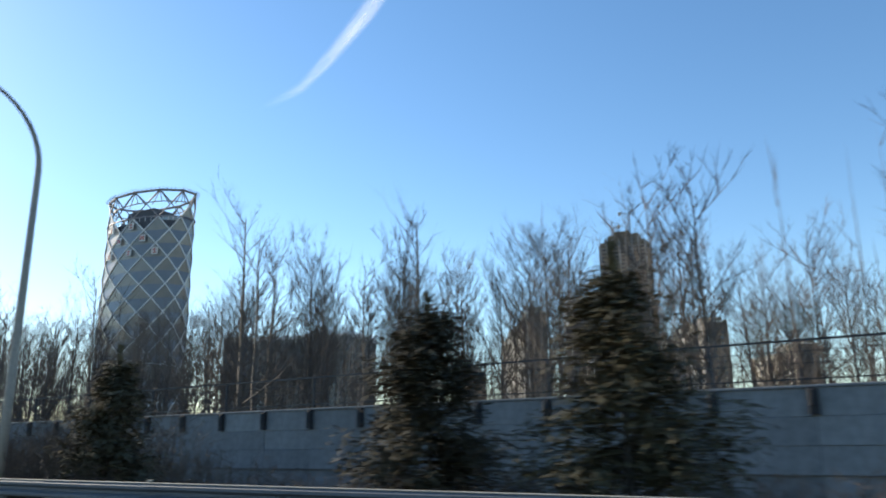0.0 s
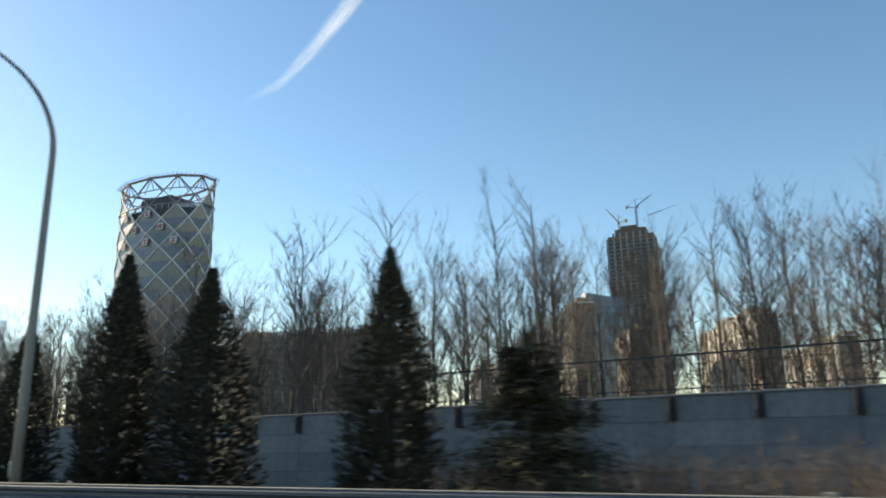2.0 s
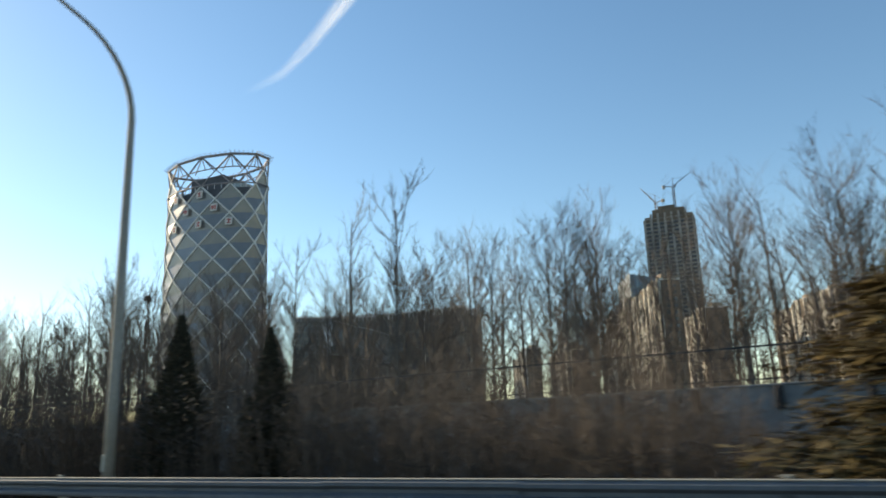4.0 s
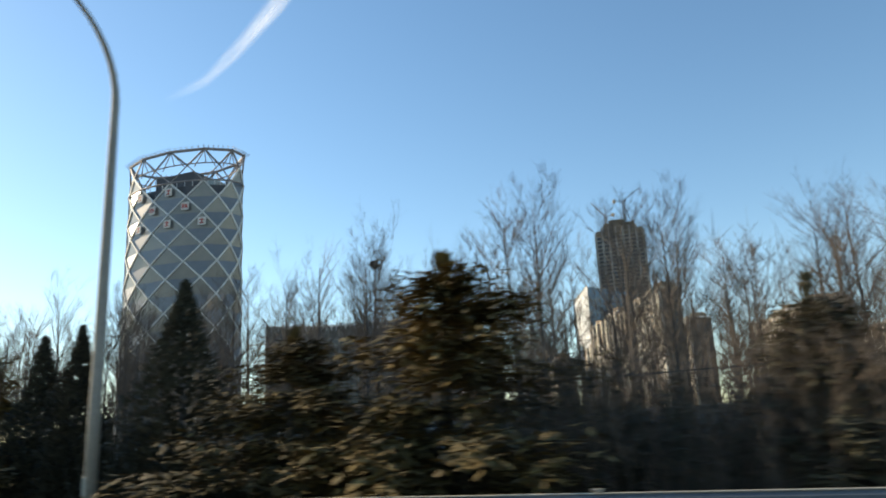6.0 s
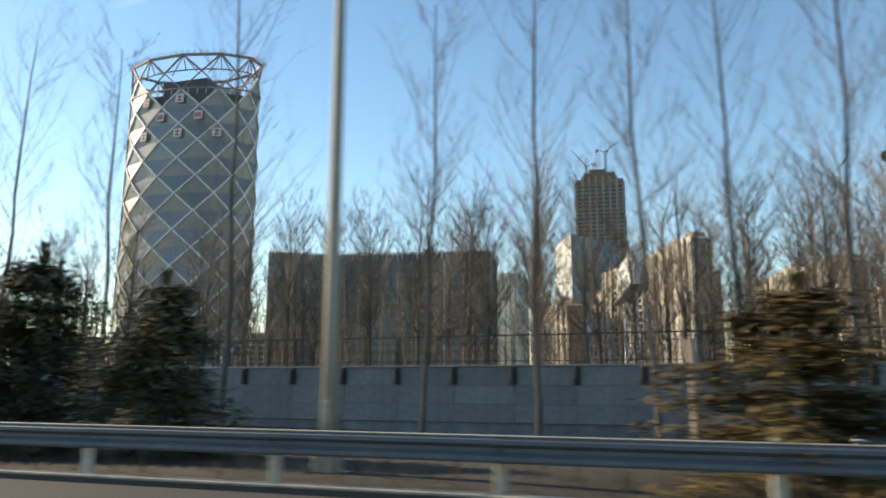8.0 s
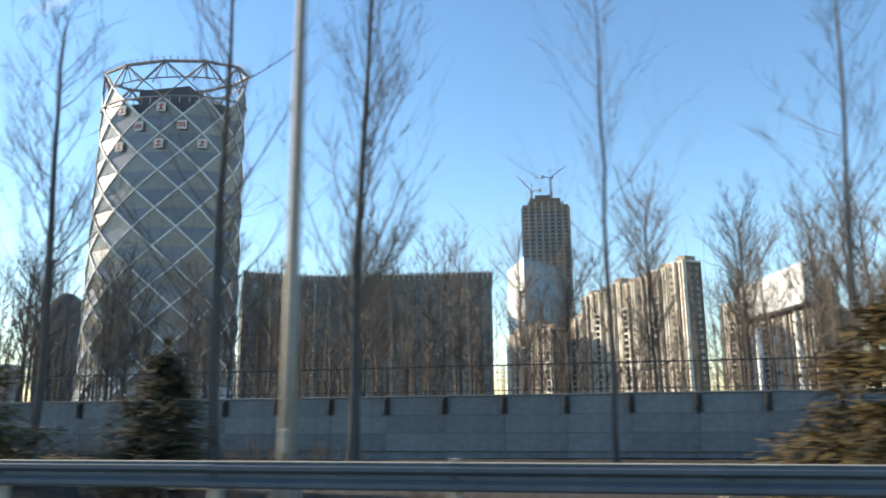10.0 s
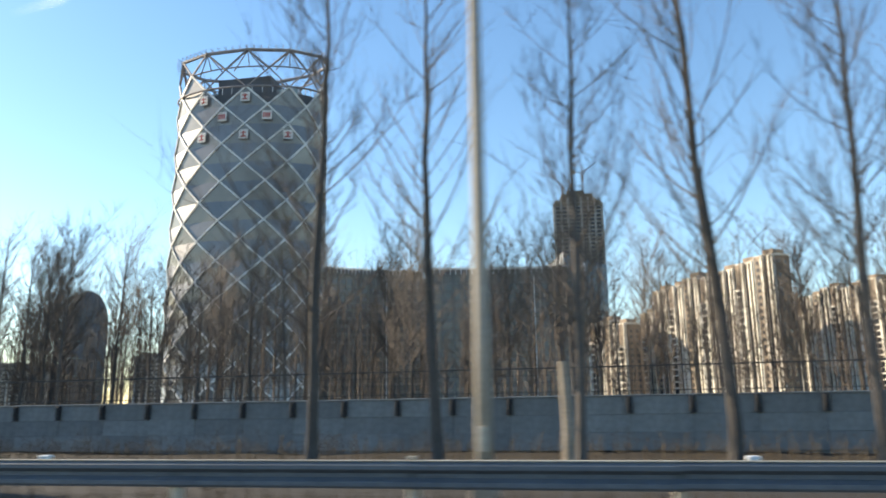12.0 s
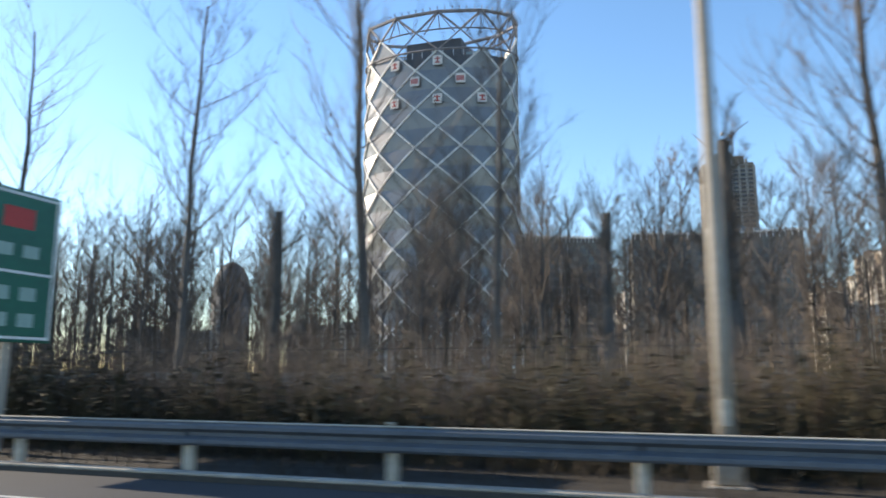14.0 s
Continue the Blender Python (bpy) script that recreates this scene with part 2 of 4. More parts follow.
for i in range(140):
    hang("kerb_stone", kerb_stone, kerb, pose(-345 + 3 * i, random.uniform(-0.008, 0.008), random.uniform(-0.003, 0.003)))
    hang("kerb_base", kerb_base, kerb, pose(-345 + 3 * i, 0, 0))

# guard rail: W-shaped beam lengths on posts
RAIL_TOP = 0.80
w_profile = [(-0.02, 0.0), (-0.045, -0.03), (-0.045, -0.075), (0.03, -0.12), (0.03, -0.165), (-0.045, -0.21), (-0.045, -0.255), (-0.02, -0.285),
             (-0.012, -0.28), (-0.036, -0.252), (-0.036, -0.213), (0.039, -0.168), (0.039, -0.117), (-0.036, -0.072), (-0.036, -0.033), (-0.008, 0.0), (0.03, 0.004), (0.03, 0.012), (-0.02, 0.012)]
w_profile = [(y * 1.15, z * 1.12) for y, z in w_profile]
rail_beam = extrude_line("rail_beam", w_profile, -1.665, 1.665, STEEL)
# pale strip along the rail's top; the sun's highlight put into its colour
rail_edge = mesh_of("top_edge", boxes(((-1.65, -0.035, 0.012), (1.65, 0.045, 0.03)), bevel=0.006), POST)
rail_post = mesh_of("rail_post", boxes(((-0.075, 0.06, -0.9), (0.075, 0.19, -0.05)), ((-0.06, 0.035, -0.2), (0.06, 0.06, -0.08)), bevel=0.012), POST)
reflector = mesh_of("reflector", boxes(((-0.05, 0.0, 0.012), (0.05, 0.05, 0.06)), bevel=0.01), POST)
guard_rail = thing("guard_rail", pose(0, RAIL_Y, 0), "galvanised steel crash barrier on pale posts beside the road", "guard rail")
for i in range(131):
    x = -379.48 + 3.27 * i
    hang("rail_beam", rail_beam, guard_rail, pose(x + 1.635, 0, RAIL_TOP + random.uniform(-0.006, 0.006)))
    hang("top_edge", rail_edge, guard_rail, pose(x + 1.635, 0, RAIL_TOP), "pale top edge, sunlight put into its colour")
    post_ob = hang("post", rail_post, guard_rail, pose(x, 0, RAIL_TOP))
    if i % 4 == 0:
        hang("reflector", reflector, post_ob, pose(0, 0, 0.02), "small pale reflector")

# ---- lamp posts ----
def lamp_post():
    ob = thing("street_lamp", pose(0, 0, 0), "tall tapered grey lamp post with a curved arm", "street lamp", "lamp posts along the road")
    v, f = [], []
    path = [Vector((0, 0, z)) for z in (0, 3, 6, 8.8)]
    for k in range(1, 9):
        a = k / 8 * radians(72)
        path.append(Vector((0, -2.1 * (1 - math.cos(a)), 8.8 + 2.1 * math.sin(a))))
    d = Vector((0, -math.sin(radians(72)), math.cos(radians(72))))
    path.append(path[-1] + d * 0.9)
    radii = [0.13, 0.115, 0.1, 0.082] + [0.075 - 0.004 * k for k in range(8)] + [0.04]
    tube(v, f, path, radii, 12)
    me = raw_mesh("pole", v, f, POLE)
    me.shade_smooth()
    hang("pole", me, ob)
    part("base_plate", boxes(((-0.28, -0.28, -0.05), (0.28, 0.28, 0.05)), ((-0.19, -0.19, 0.05), (0.19, 0.19, 0.5)), bevel=0.02), POLE, ob)
    part("access_hatch", boxes(((-0.06, -0.15, 0.8), (0.06, -0.118, 1.15)), bevel=0.008), POST, ob, "small hatch cover")
    end = path[-1]
    bm = bmesh.new()
    bmesh.ops.create_uvsphere(bm, u_segments=14, v_segments=8, radius=1, matrix=Matrix.Translation(end + d * 0.42) @ Matrix.Rotation(radians(90 - 72), 4, "X") @ Matrix.Diagonal((0.17, 0.5, 0.1, 1)))
    head = part("lamp_head", bm, LAMP_GLASS, ob, "dark grey cobra-head luminaire", smooth=True)
    part("lens", boxes(((-0.11, end.y - 0.75, end.z - 0.06), (0.11, end.y - 0.2, end.z + 0.02)), bevel=0.02), FIN, head, "pale lamp cover")
    return ob


first_lamp = lamp_post()
first_lamp.matrix_basis = pose(-20.65, POLE_Y, 0.05)
for k in (-1, 1, 2, 3, 4, 5, 6, 7, 8, 9):
    copy_thing(first_lamp, pose(-20.65 - 35.7 * k, POLE_Y, 0.05))

# ---- wall with brackets and fence ----
def wall_top(x):
    return float(np.interp(-x, (-80, 40, 90, 170, 280, 420), (2.9, 2.58, 2.31, 1.95, 1.45, 1.3)))


BAY = 2.41
WALL_START, WALL_STEP = 70.49, BAY * math.cos(radians(WALL_RZ))


def wire_mesh(length, r):
    v, f = [], []
    beam(v, f, (-length / 2, 0, 0), (length / 2, 0, 0), r)
    return v, f


wall = thing("wall_boundary", pose(0, 0, 0), "blue-grey plastered precast boundary wall with dark brackets", "wall", kind="structure")
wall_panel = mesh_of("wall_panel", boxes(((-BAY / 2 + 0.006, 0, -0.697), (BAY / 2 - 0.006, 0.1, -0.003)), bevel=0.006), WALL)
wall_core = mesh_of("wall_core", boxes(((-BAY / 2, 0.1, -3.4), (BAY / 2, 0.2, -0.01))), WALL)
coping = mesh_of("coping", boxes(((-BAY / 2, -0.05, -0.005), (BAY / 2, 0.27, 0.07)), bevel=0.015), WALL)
bracket = mesh_of("bracket", boxes(((-0.12, -0.14, -0.66), (0.12, -0.004, 0.02)), ((-0.08, -0.2, -0.45), (0.08, -0.14, -0.04)), bevel=0.02), BRACKET)
fence = thing("wall_fence", pose(0, 0.11, 0), "dark steel wire fence standing on the boundary wall", "fence")
fence_post = mesh_of("fence_post", boxes(((-0.04, -0.04, 0.05), (0.04, 0.04, 1.22)), bevel=0.008), DARK_STEEL)
wires = [(h, r, raw_mesh("fence_rail", *wire_mesh(BAY, r), DARK_STEEL)) for h, r in ((1.2, 0.038), (0.22, 0.024), (0.62, 0.01), (0.92, 0.01))]
for i in range(170):
    x = WALL_START - WALL_STEP * i
    m = pose(x, wall_y(x), wall_top(x), 0, 0, WALL_RZ)
    hang("wall_core", wall_core, wall, m)
    for k in range(4 if -110 < x < -50 else 3):
        hang("wall_panel", wall_panel, wall, m @ pose(0, random.uniform(-0.012, 0.012), -0.7 * k))
    hang("coping", coping, wall, m)
    hang("bracket", bracket, wall, m @ pose(BAY / 2, 0, 0))
    if i % 2 == 0:
        hang("fence_post", fence_post, fence, m @ pose(BAY / 2, 0, 0))
    fall = math.degrees(math.atan2(wall_top(x - WALL_STEP / 2) - wall_top(x + WALL_STEP / 2), BAY))
    for h, r, me in wires:
        hang("fence_rail" if r > 0.015 else "wire", me, fence, m @ pose(0, 0, h, 0, fall, 0))

# ---- round lattice tower ----
TX, TY, TA, TB, TURN, TOPZ, ROW, NCOL = -362.9, 270.5, 31.75, 15.6, 0.054, 140.0, 7.75, 11
PHASE, STEP = radians(14.25) - 2 * math.pi / 11 * 8, 2 * math.pi / 22


def tower_out(a):
    """The outward direction of the oval plan at the angle a."""
    v = Vector((math.cos(a) / TA, math.sin(a) / TB, 0)).normalized()
    v.rotate(Euler((0, 0, TURN)))
    return v


def on_tower(a, r, extra=0.0):
    """A place on the tower's oval skin: angle a, row r (0 at the top ring). The foot swells a little."""
    swell = 1 + 0.04 * (max(r, 0) / 18) ** 1.6
    v = Vector((TA * swell * math.cos(a), TB * swell * math.sin(a), TOPZ - ROW * r))
    v.rotate(Euler((0, 0, TURN)))
    return v + tower_out(a) * extra


def node(r, k, extra=0.0):
    return on_tower(PHASE + STEP * (2 * k + (r % 2)), r, extra)


tower = thing("lattice_tower", pose(TX, TY, 0), "oval office tower of folded glass diamonds with an open steel crown", "tower")
for r in range(1, 18):
    for k in range(NCOL):
        a = PHASE + STEP * (2 * k + (r % 2))
        bearing = (math.degrees(a) + 180) % 360 - 180
        if r == 1 and -112 < bearing < -15:
            continue
        corners = [on_tower(a, r, -0.3), on_tower(a + STEP, r + 1, -0.3), on_tower(a, r + 2, -0.3), on_tower(a - STEP, r + 1, -0.3)]
        inward = tower_out(a) * -0.5
        v = corners + [q + inward for q in corners]
        f = [(0, 3, 1), (2, 1, 3), (4, 5, 7), (6, 7, 5), (0, 1, 5, 4), (1, 2, 6, 5), (2, 3, 7, 6), (3, 0, 4, 7)]
        hang("glass_diamond", raw_mesh("glass_diamond", v, f, TOWER_GLASS), tower)


def strip(a, r, lean):
    p, q = on_tower(a, r), on_tower(a + lean * STEP, r + 1)
    out = (tower_out(a) + tower_out(a + lean * STEP)).normalized()
    side = (q - p).normalized().cross(out) * 0.36
    v = [e for c in (p, q) for e in (c + side + out * 0.12, c - side + out * 0.12, c - side - out * 0.4, c + side - out * 0.4)]
    return v, [(0, 1, 5, 4), (1, 2, 6, 5), (2, 3, 7, 6), (3, 0, 4, 7), (0, 3, 2, 1), (4, 5, 6, 7)]


rest_v, rest_f = [], []
for r in range(1, 18):
    for k in range(NCOL):
        a = PHASE + STEP * (2 * k + (r % 2))
        bearing = (math.degrees(a) + 180) % 360 - 180
        if r == 1 and -120 < bearing < -5:
            continue
        for lean in (-1, 1):
            sv, sf = strip(a, r, lean)
            if math.cos(a - radians(-72)) > -0.2:
                hang("lattice_strip", raw_mesh("lattice_strip", sv, sf, TOWER_STRIP), tower)
            else:
                base = len(rest_v)
                rest_v += sv
                rest_f += [tuple(base + i for i in q) for q in sf]
tagged(hang("far_lattice", raw_mesh("far_lattice", rest_v, rest_f, TOWER_STRIP), tower), kind="stuff")
# crown: many-sided top ring, inner ring, doubled truss and short outriggers
for k in range(NCOL):
    v, f = [], []
    beam(v, f, node(0, k, 0.1), node(0, k + 1, 0.1), 0.7, 6)
    hang("top_ring", raw_mesh("top_ring", v, f, TOWER_STEEL), tower)
for z, inset, r, nm in ((TOPZ - ROW * 0.75, -3.0, 0.3, "inner_ring"), (TOPZ - ROW * 2, 0.0, 0.4, "lower_ring")):
    v, f = [], []
    tube(v, f, [on_tower(w, (TOPZ - z) / ROW, inset) for w in np.linspace(0, 2 * math.pi, 67)], [r] * 67, 6)
    hang(nm, raw_mesh(nm, v, f, TOWER_STEEL), tower)
for k in range(NCOL):
    for r in (0, 1, 2):
        for q in ((0, 1) if r % 2 else (0, -1)):
            v, f = [], []
            beam(v, f, node(r, k, 0.1 if r == 0 else -0.25), node(r + 1, k + q, -0.25), 0.46 if r == 0 else 0.3, 5)
            hang("crown_brace", raw_mesh("crown_brace", v, f, TOWER_STEEL), tower)
            if r == 0:
                v, f = [], []
                beam(v, f, node(0, k, -0.4), on_tower(PHASE + STEP * (2 * k + 1 + 2 * q) * 1.0 + (0.5 - (q + 1)) * 0.16, 1.0, -2.6), 0.24, 4)
                hang("crown_tie", raw_mesh("crown_tie", v, f, TOWER_STEEL), tower)
    v, f = [], []
    beam(v, f, node(0, k), on_tower(PHASE + STEP * 2 * k, 0.75, -3.0), 0.22, 4)
    hang("crown_tie", raw_mesh("crown_tie", v, f, TOWER_STEEL), tower)
for k in range(66):
    s0, s1, fr = node(0, k // 6), node(0, k // 6 + 1), (k % 6) / 6
    p = s0.lerp(s1, fr)
    out = tower_out(PHASE + STEP * 2 * (k // 6 + fr))
    v, f = [], []
    beam(v, f, p + Vector((0, 0, 0.3)), p + out * 2.6 + Vector((0, 0, 0.9)), 0.13, 4)
    beam(v, f, p + out * 0.6 + Vector((0, 0, 0.3)), p + out * 0.6 + Vector((0, 0, 2.0)), 0.1, 4)
    hang("outrigger", raw_mesh("outrigger", v, f, TOWER_STEEL), tower)
bm = bmesh.new()
bmesh.ops.create_cone(bm, cap_ends=True, segments=44, radius1=1, radius2=1, depth=123, matrix=Matrix.Rotation(TURN, 4, "Z") @ Matrix.Translation((0, 0, 61.5)) @ Matrix.Diagonal((TA - 3.2, TB - 3.0, 1, 1)))
part("core", bm, CORE, tower, "dark inner floors behind the glass")
part("plant_room", boxes(((-12, -7, 122.5), (11, 7, 132)), ((-5, -4, 132), (4, 3, 133.5)), bevel=0.1), CORE, tower, "dark plant room on the roof")
for hut in (((-22, -4, 122.5), (-13, 5, 127.5)), ((12, -4, 122.5), (21, 4, 127))):
    part("roof_hut", boxes(hut, bevel=0.1), GREY_GLASS, tower, "grey machine hut on the roof")
for k in range(44):
    w = 2 * math.pi * k / 44
    p = on_tower(w, 0, -4.0)
    part("parapet_fin", boxes(((p.x - 0.12, p.y - 0.12, 122.8), (p.x + 0.12, p.y + 0.12, 126.0))), FIN, tower)
# notice boards fixed to the lattice, red bars for writing that cannot be read
board = mesh_of("board", boxes(((-0.12, -1.9, -1.9), (0.12, 1.9, 1.9)), bevel=0.05), BOARD)
bars_a = mesh_of("lettering", boxes(*[((0.12, -1.5 + 0.75 * k, -1.0), (0.16, -1.0 + 0.75 * k, 1.0)) for k in range(4)]), SIGN_RED)
bars_b = mesh_of("lettering", boxes(((0.12, -1.0, -1.2), (0.16, 1.0, -0.7)), ((0.12, -0.3, -1.2), (0.16, 0.3, 1.3)), ((0.12, -1.2, 0.4), (0.16, 1.2, 0.8))), SIGN_RED)
for r, k, kind in ((3, 5, 0), (3, 4, 0), (4, 6, 1), (4, 5, 1), (4, 4, 1), (2, 5, 1), (2, 4, 1)):
    a = PHASE + STEP * (2 * k + (r % 2))
    out = tower_out(a)
    p = on_tower(a, r + 0.6, 0.5)
    ob = thing("notice_board", pose(TX + p.x, TY + p.y, p.z, 0, 0, math.degrees(math.atan2(out.y, out.x))), "white board with red lettering fixed to the tower", "sign", "boards on the tower")
    panel = hang("panel", board, ob)
    hang("lettering", bars_b if kind else bars_a, panel, None, "red lettering bars")


# ---- dark office blocks ----
def office_block(a, b, depth, height, curve, label, n=14):
    """A dark block whose front runs from a to b and bows by curve; ribs part the floors into window strips, white fins stand on the roof edge."""
    a, b = Vector((*a, 0)), Vector((*b, 0))
    along = (b - a)
    length = along.length
    along.normalize()
    back = Vector((-along.y, along.x, 0))
    ob = thing("office_block", Matrix.Translation(a), label, "building", "dark office blocks")
    front = [along * (length * i / n) + back * (curve * 4 * (i / n) * (1 - i / n)) for i in range(n + 1)]
    ring = front + [along * length + back * depth, back * depth]
    verts = [p + Vector((0, 0, z)) for z in (-1.5, height) for p in ring]
    m = len(ring)
    faces = [(i, (i + 1) % m, m + (i + 1) % m, m + i) for i in range(m)] + [tuple(range(m, 2 * m)), tuple(reversed(range(m)))]
    hang("wall", raw_mesh("wall", verts, faces, DARK_FACADE), ob)
    side = [along * length + back * (depth * i / 6) for i in range(7)]
    for pts, out in ((front, -back), (side, along)):
        for i in range(len(pts) - 1):
            p, q = pts[i], pts[i + 1]
            d = (q - p)
            w = d.length
            ang = math.degrees(math.atan2(d.y, d.x))
            bm = bmesh.new()
            floors = int((height - 5) / 3.8)
            for fl in range(floors):
                z = 3 + fl * 3.8
                box(bm, (0.5, -0.06, z), (w - 0.5, 0.04, z + 2.3))
            tagged(part("window_strip", bm, DARK_WINDOW, ob, m=Matrix.Translation(p) @ Matrix.Rotation(radians(ang), 4, "Z")), kind="stuff")
            bm = bmesh.new()
            box(bm, (-0.18, -0.4, -1), (0.18, 0.04, height + 0.2))
            part("rib", bm, DARK_FACADE, ob, m=Matrix.Translation(p) @ Matrix.Rotation(radians(ang), 4, "Z"))
            bm = bmesh.new()
            for j in range(2):
                box(bm, (w * (j + 0.5) / 2 - 0.16, -0.95, height - 2.0), (w * (j + 0.5) / 2 + 0.16, -0.45, height + 1.7))
            box(bm, (0, 0.26, height), (w, 0.45, height + 0.9))
            if i == 9:
                box(bm, (w * 0.5 - 0.3, -0.6, -1), (w * 0.5 + 0.1, -0.065, height - 3))
            tagged(part("roof_comb", bm, FIN, ob, m=Matrix.Translation(p) @ Matrix.Rotation(radians(ang), 4, "Z")), kind="stuff")
    return ob


office_block((-290.9, 285.5), (-231.4, 293.2), 27, 53.0, 2.2, "dark glazed office block with white roof fins")
office_block((-352.6, 322.6), (-308.5, 347.2), 24, 63.3, 3.5, "dark glazed office block behind the round tower")
office_block((-322.0, 400.1), (-313.5, 401.5), 22, 69, 0.3, "further dark office block closing the gap", 2)
# pale stair strip at the joint of the blocks
tagged(new("stair_tower", mesh_of("stair_tower", boxes(((-296.5, 310, -1), (-295.2, 312, 56)), ((-296.4, 309.8, 49), (-295.3, 310.002, 51)), bevel=0.1), GREY_GLASS)), "narrow pale glazed stair tower between the dark blocks", "building")


# ---- apartment houses ----
def apartment(corner, length, side, height, steps, label, seed=0, floor=3.0):
    """An apartment slab: its sunny front runs from the near corner back along FACE, with ribs, balcony stacks and window columns in bays."""
    rng = random.Random(seed)
    ob = thing("apartment_house", Matrix.Translation((*corner, 0)) @ Matrix.Rotation(math.atan2(0.819, -0.574), 4, "Z"), label, "building", "apartment houses")
    # x runs along the front away from the corner, -y is into the house
    bays = max(3, round(length / 5.6))
    w = length / bays
    tops = [height - steps[min(len(steps) - 1, int(i / bays * len(steps)))] for i in range(bays)]
    i = 0
    while i < bays:
        j = i
        while j < bays and tops[j] == tops[i]:
            j += 1
        part("wall", boxes(((i * w, -side, -1.5), (j * w, 0, tops[i]))), BROWN_PLASTER, ob)
        part("parapet", boxes(((i * w - 0.2, -side - 0.2, tops[i]), (j * w + 0.2, 0.25, tops[i] + 0.9))), CREAM, ob)
        part("roof_house", boxes(((i * w + 1, -side + 2, tops[i]), (min(j * w - 1, i * w + 7), -side + 8, tops[i] + 3.0)), bevel=0.1), TAN_PLASTER, ob)
        i = j
    for i in range(bays):
        n = int((tops[i] - 1) / floor)
        x0, x1 = i * w, (i + 1) * w
        kind = (i * 5 + seed) % 4
        part("rib", boxes(((x0 - 0.42, 0.0, -1), (x0 + 0.42, 1.7, tops[i] + 0.7))), CREAM, ob)
        if kind == 0:
            bm = bmesh.new()
            for k in range(n - 3):
                box(bm, (x0 + 0.5, 0, k * floor + 0.2), (x1 - 0.5, 1.25, k * floor + 0.95))
            box(bm, (x1 - 0.95, 0.9, 0), (x1 - 0.42, 1.35, (n - 3) * floor))
            box(bm, (x0 + 0.42, 0.9, 0), (x0 + 0.95, 1.35, (n - 3) * floor))
            box(bm, (x0 + 0.4, 0, (n - 3) * floor), (x1 - 0.4, 1.4, (n - 3) * floor + 0.8))
            tagged(part("balcony_front", bm, BALCONY, ob), kind="stuff")
            part("balcony_recess", boxes(((x0 + 0.6, -0.02, 1.0), (x1 - 0.6, 0.06, (n - 3) * floor))), WINDOW, ob)
            part("upper_front", boxes(((x0 + 0.4, 0, (n - 3) * floor + 0.8), (x1 - 0.4, 0.7, tops[i] + 0.2))), TAN_PLASTER, ob)
        elif kind == 2:
            part("bay_front", boxes(((x0 + 0.5, 0, -1), (x1 - 0.5, 0.9, tops[i] + 0.4))), TAN_PLASTER, ob)
            for a in (x0 + 0.8, x1 - 1.15):
                part("pilaster", boxes(((a, 0.9, -1), (a + 0.35, 1.2, tops[i] + 0.6))), BALCONY, ob)
            bm = bmesh.new()
            for k in range(n):
                box(bm, (x0 + w * 0.36, 0.86, k * floor + 1.0), (x0 + w * 0.64, 0.94, k * floor + 2.5))
            tagged(part("bay_window", bm, WINDOW, ob), kind="stuff")
        else:
            part("pier", boxes(((x0 + w * 0.41, 0, -1), (x0 + w * 0.59, 0.9, tops[i]))), CREAM, ob)
            for a, b in ((0.55, w * 0.4 - 0.1), (w * 0.6 + 0.1, w - 0.55)):
                part("window_slot", boxes(((x0 + a, -0.02, 1.0), (x0 + b, 0.06, n * floor))), WINDOW, ob)
            bm = bmesh.new()
            for k in range(n):
                box(bm, (x0 + 0.5, 0, k * floor + 0.3), (x1 - 0.5, 0.14, k * floor + 0.95))
            tagged(part("spandrel", bm, BROWN_PLASTER, ob), kind="stuff")
    # shaded end wall
    n = int((tops[0] - 1) / floor)
    for y in (-side * 0.3, -side * 0.7):
        tagged(part("end_window", boxes(*[((-0.06, y - 0.8, k * floor + 1.0), (0.02, y + 0.8, k * floor + 2.5)) for k in range(n)]), WINDOW, ob), kind="stuff")
    return ob


CREAM_LABEL = "cream and brown apartment tower with ribs and balconies"
apartment((-151.2, 331.0), 89, 9.0, 61.2, (0, 1.5, 3.0, 4.5, 3.0, 5.5, 6.0, 16.5), CREAM_LABEL, 1)
apartment((-79.5, 393.0), 67, 10.5, 59.3, (1.5, 0, 2.5, 1.0, 4.0, 4.0), CREAM_LABEL, 2)
apartment((-146.6, 409.3), 28, 12.5, 57.6, (0, 3.0), CREAM_LABEL, 3)
apartment((-211.5, 377.8), 47.5, 9.5, 40.5, (2.5, 0, 0, 3.0), "low cream apartment house with ribs and balconies", 4)
apartment((-385.7, 568.7), 56, 12, 58.7, (0, 3, 5), "distant cream apartment house", 5)
apartment((-312.8, 557.2), 56, 12, 59.8, (0, 2, 6, 6), "distant cream apartment house", 6)
apartment((-47.5, 475.7), 55, 13, 52.7, (0, 4, 4), "distant cream apartment house", 7)
apartment((46, 440), 55, 13, 49, (3, 0, 4), "distant cream apartment house", 8)

# ---- unfinished high-rise with cranes ----
ka, kb = Vector((-254.4, 753.0, 0)), Vector((-206.4, 757.5, 0))
kd = (kb - ka).normalized()
rise = thing("unfinished_tower", Matrix.Translation(ka) @ Matrix.Rotation(math.atan2(kd.y, kd.x), 4, "Z"), "unfinished brown concrete high-rise wrapped in netting", "tower")
KW, KDEP, KH = (kb - ka).length, 29, 207
part("shell", boxes(((0.5, 0.5, -2), (KW - 0.5, KDEP, KH - 3))), NET, rise)
for i in range(8):
    x = KW * i / 7
    part("pier", boxes(((x - 1.1, -0.8, -2), (x + 1.1, 0.6, KH - (6 if i in (0, 7) else 0)))), CONCRETE, rise)
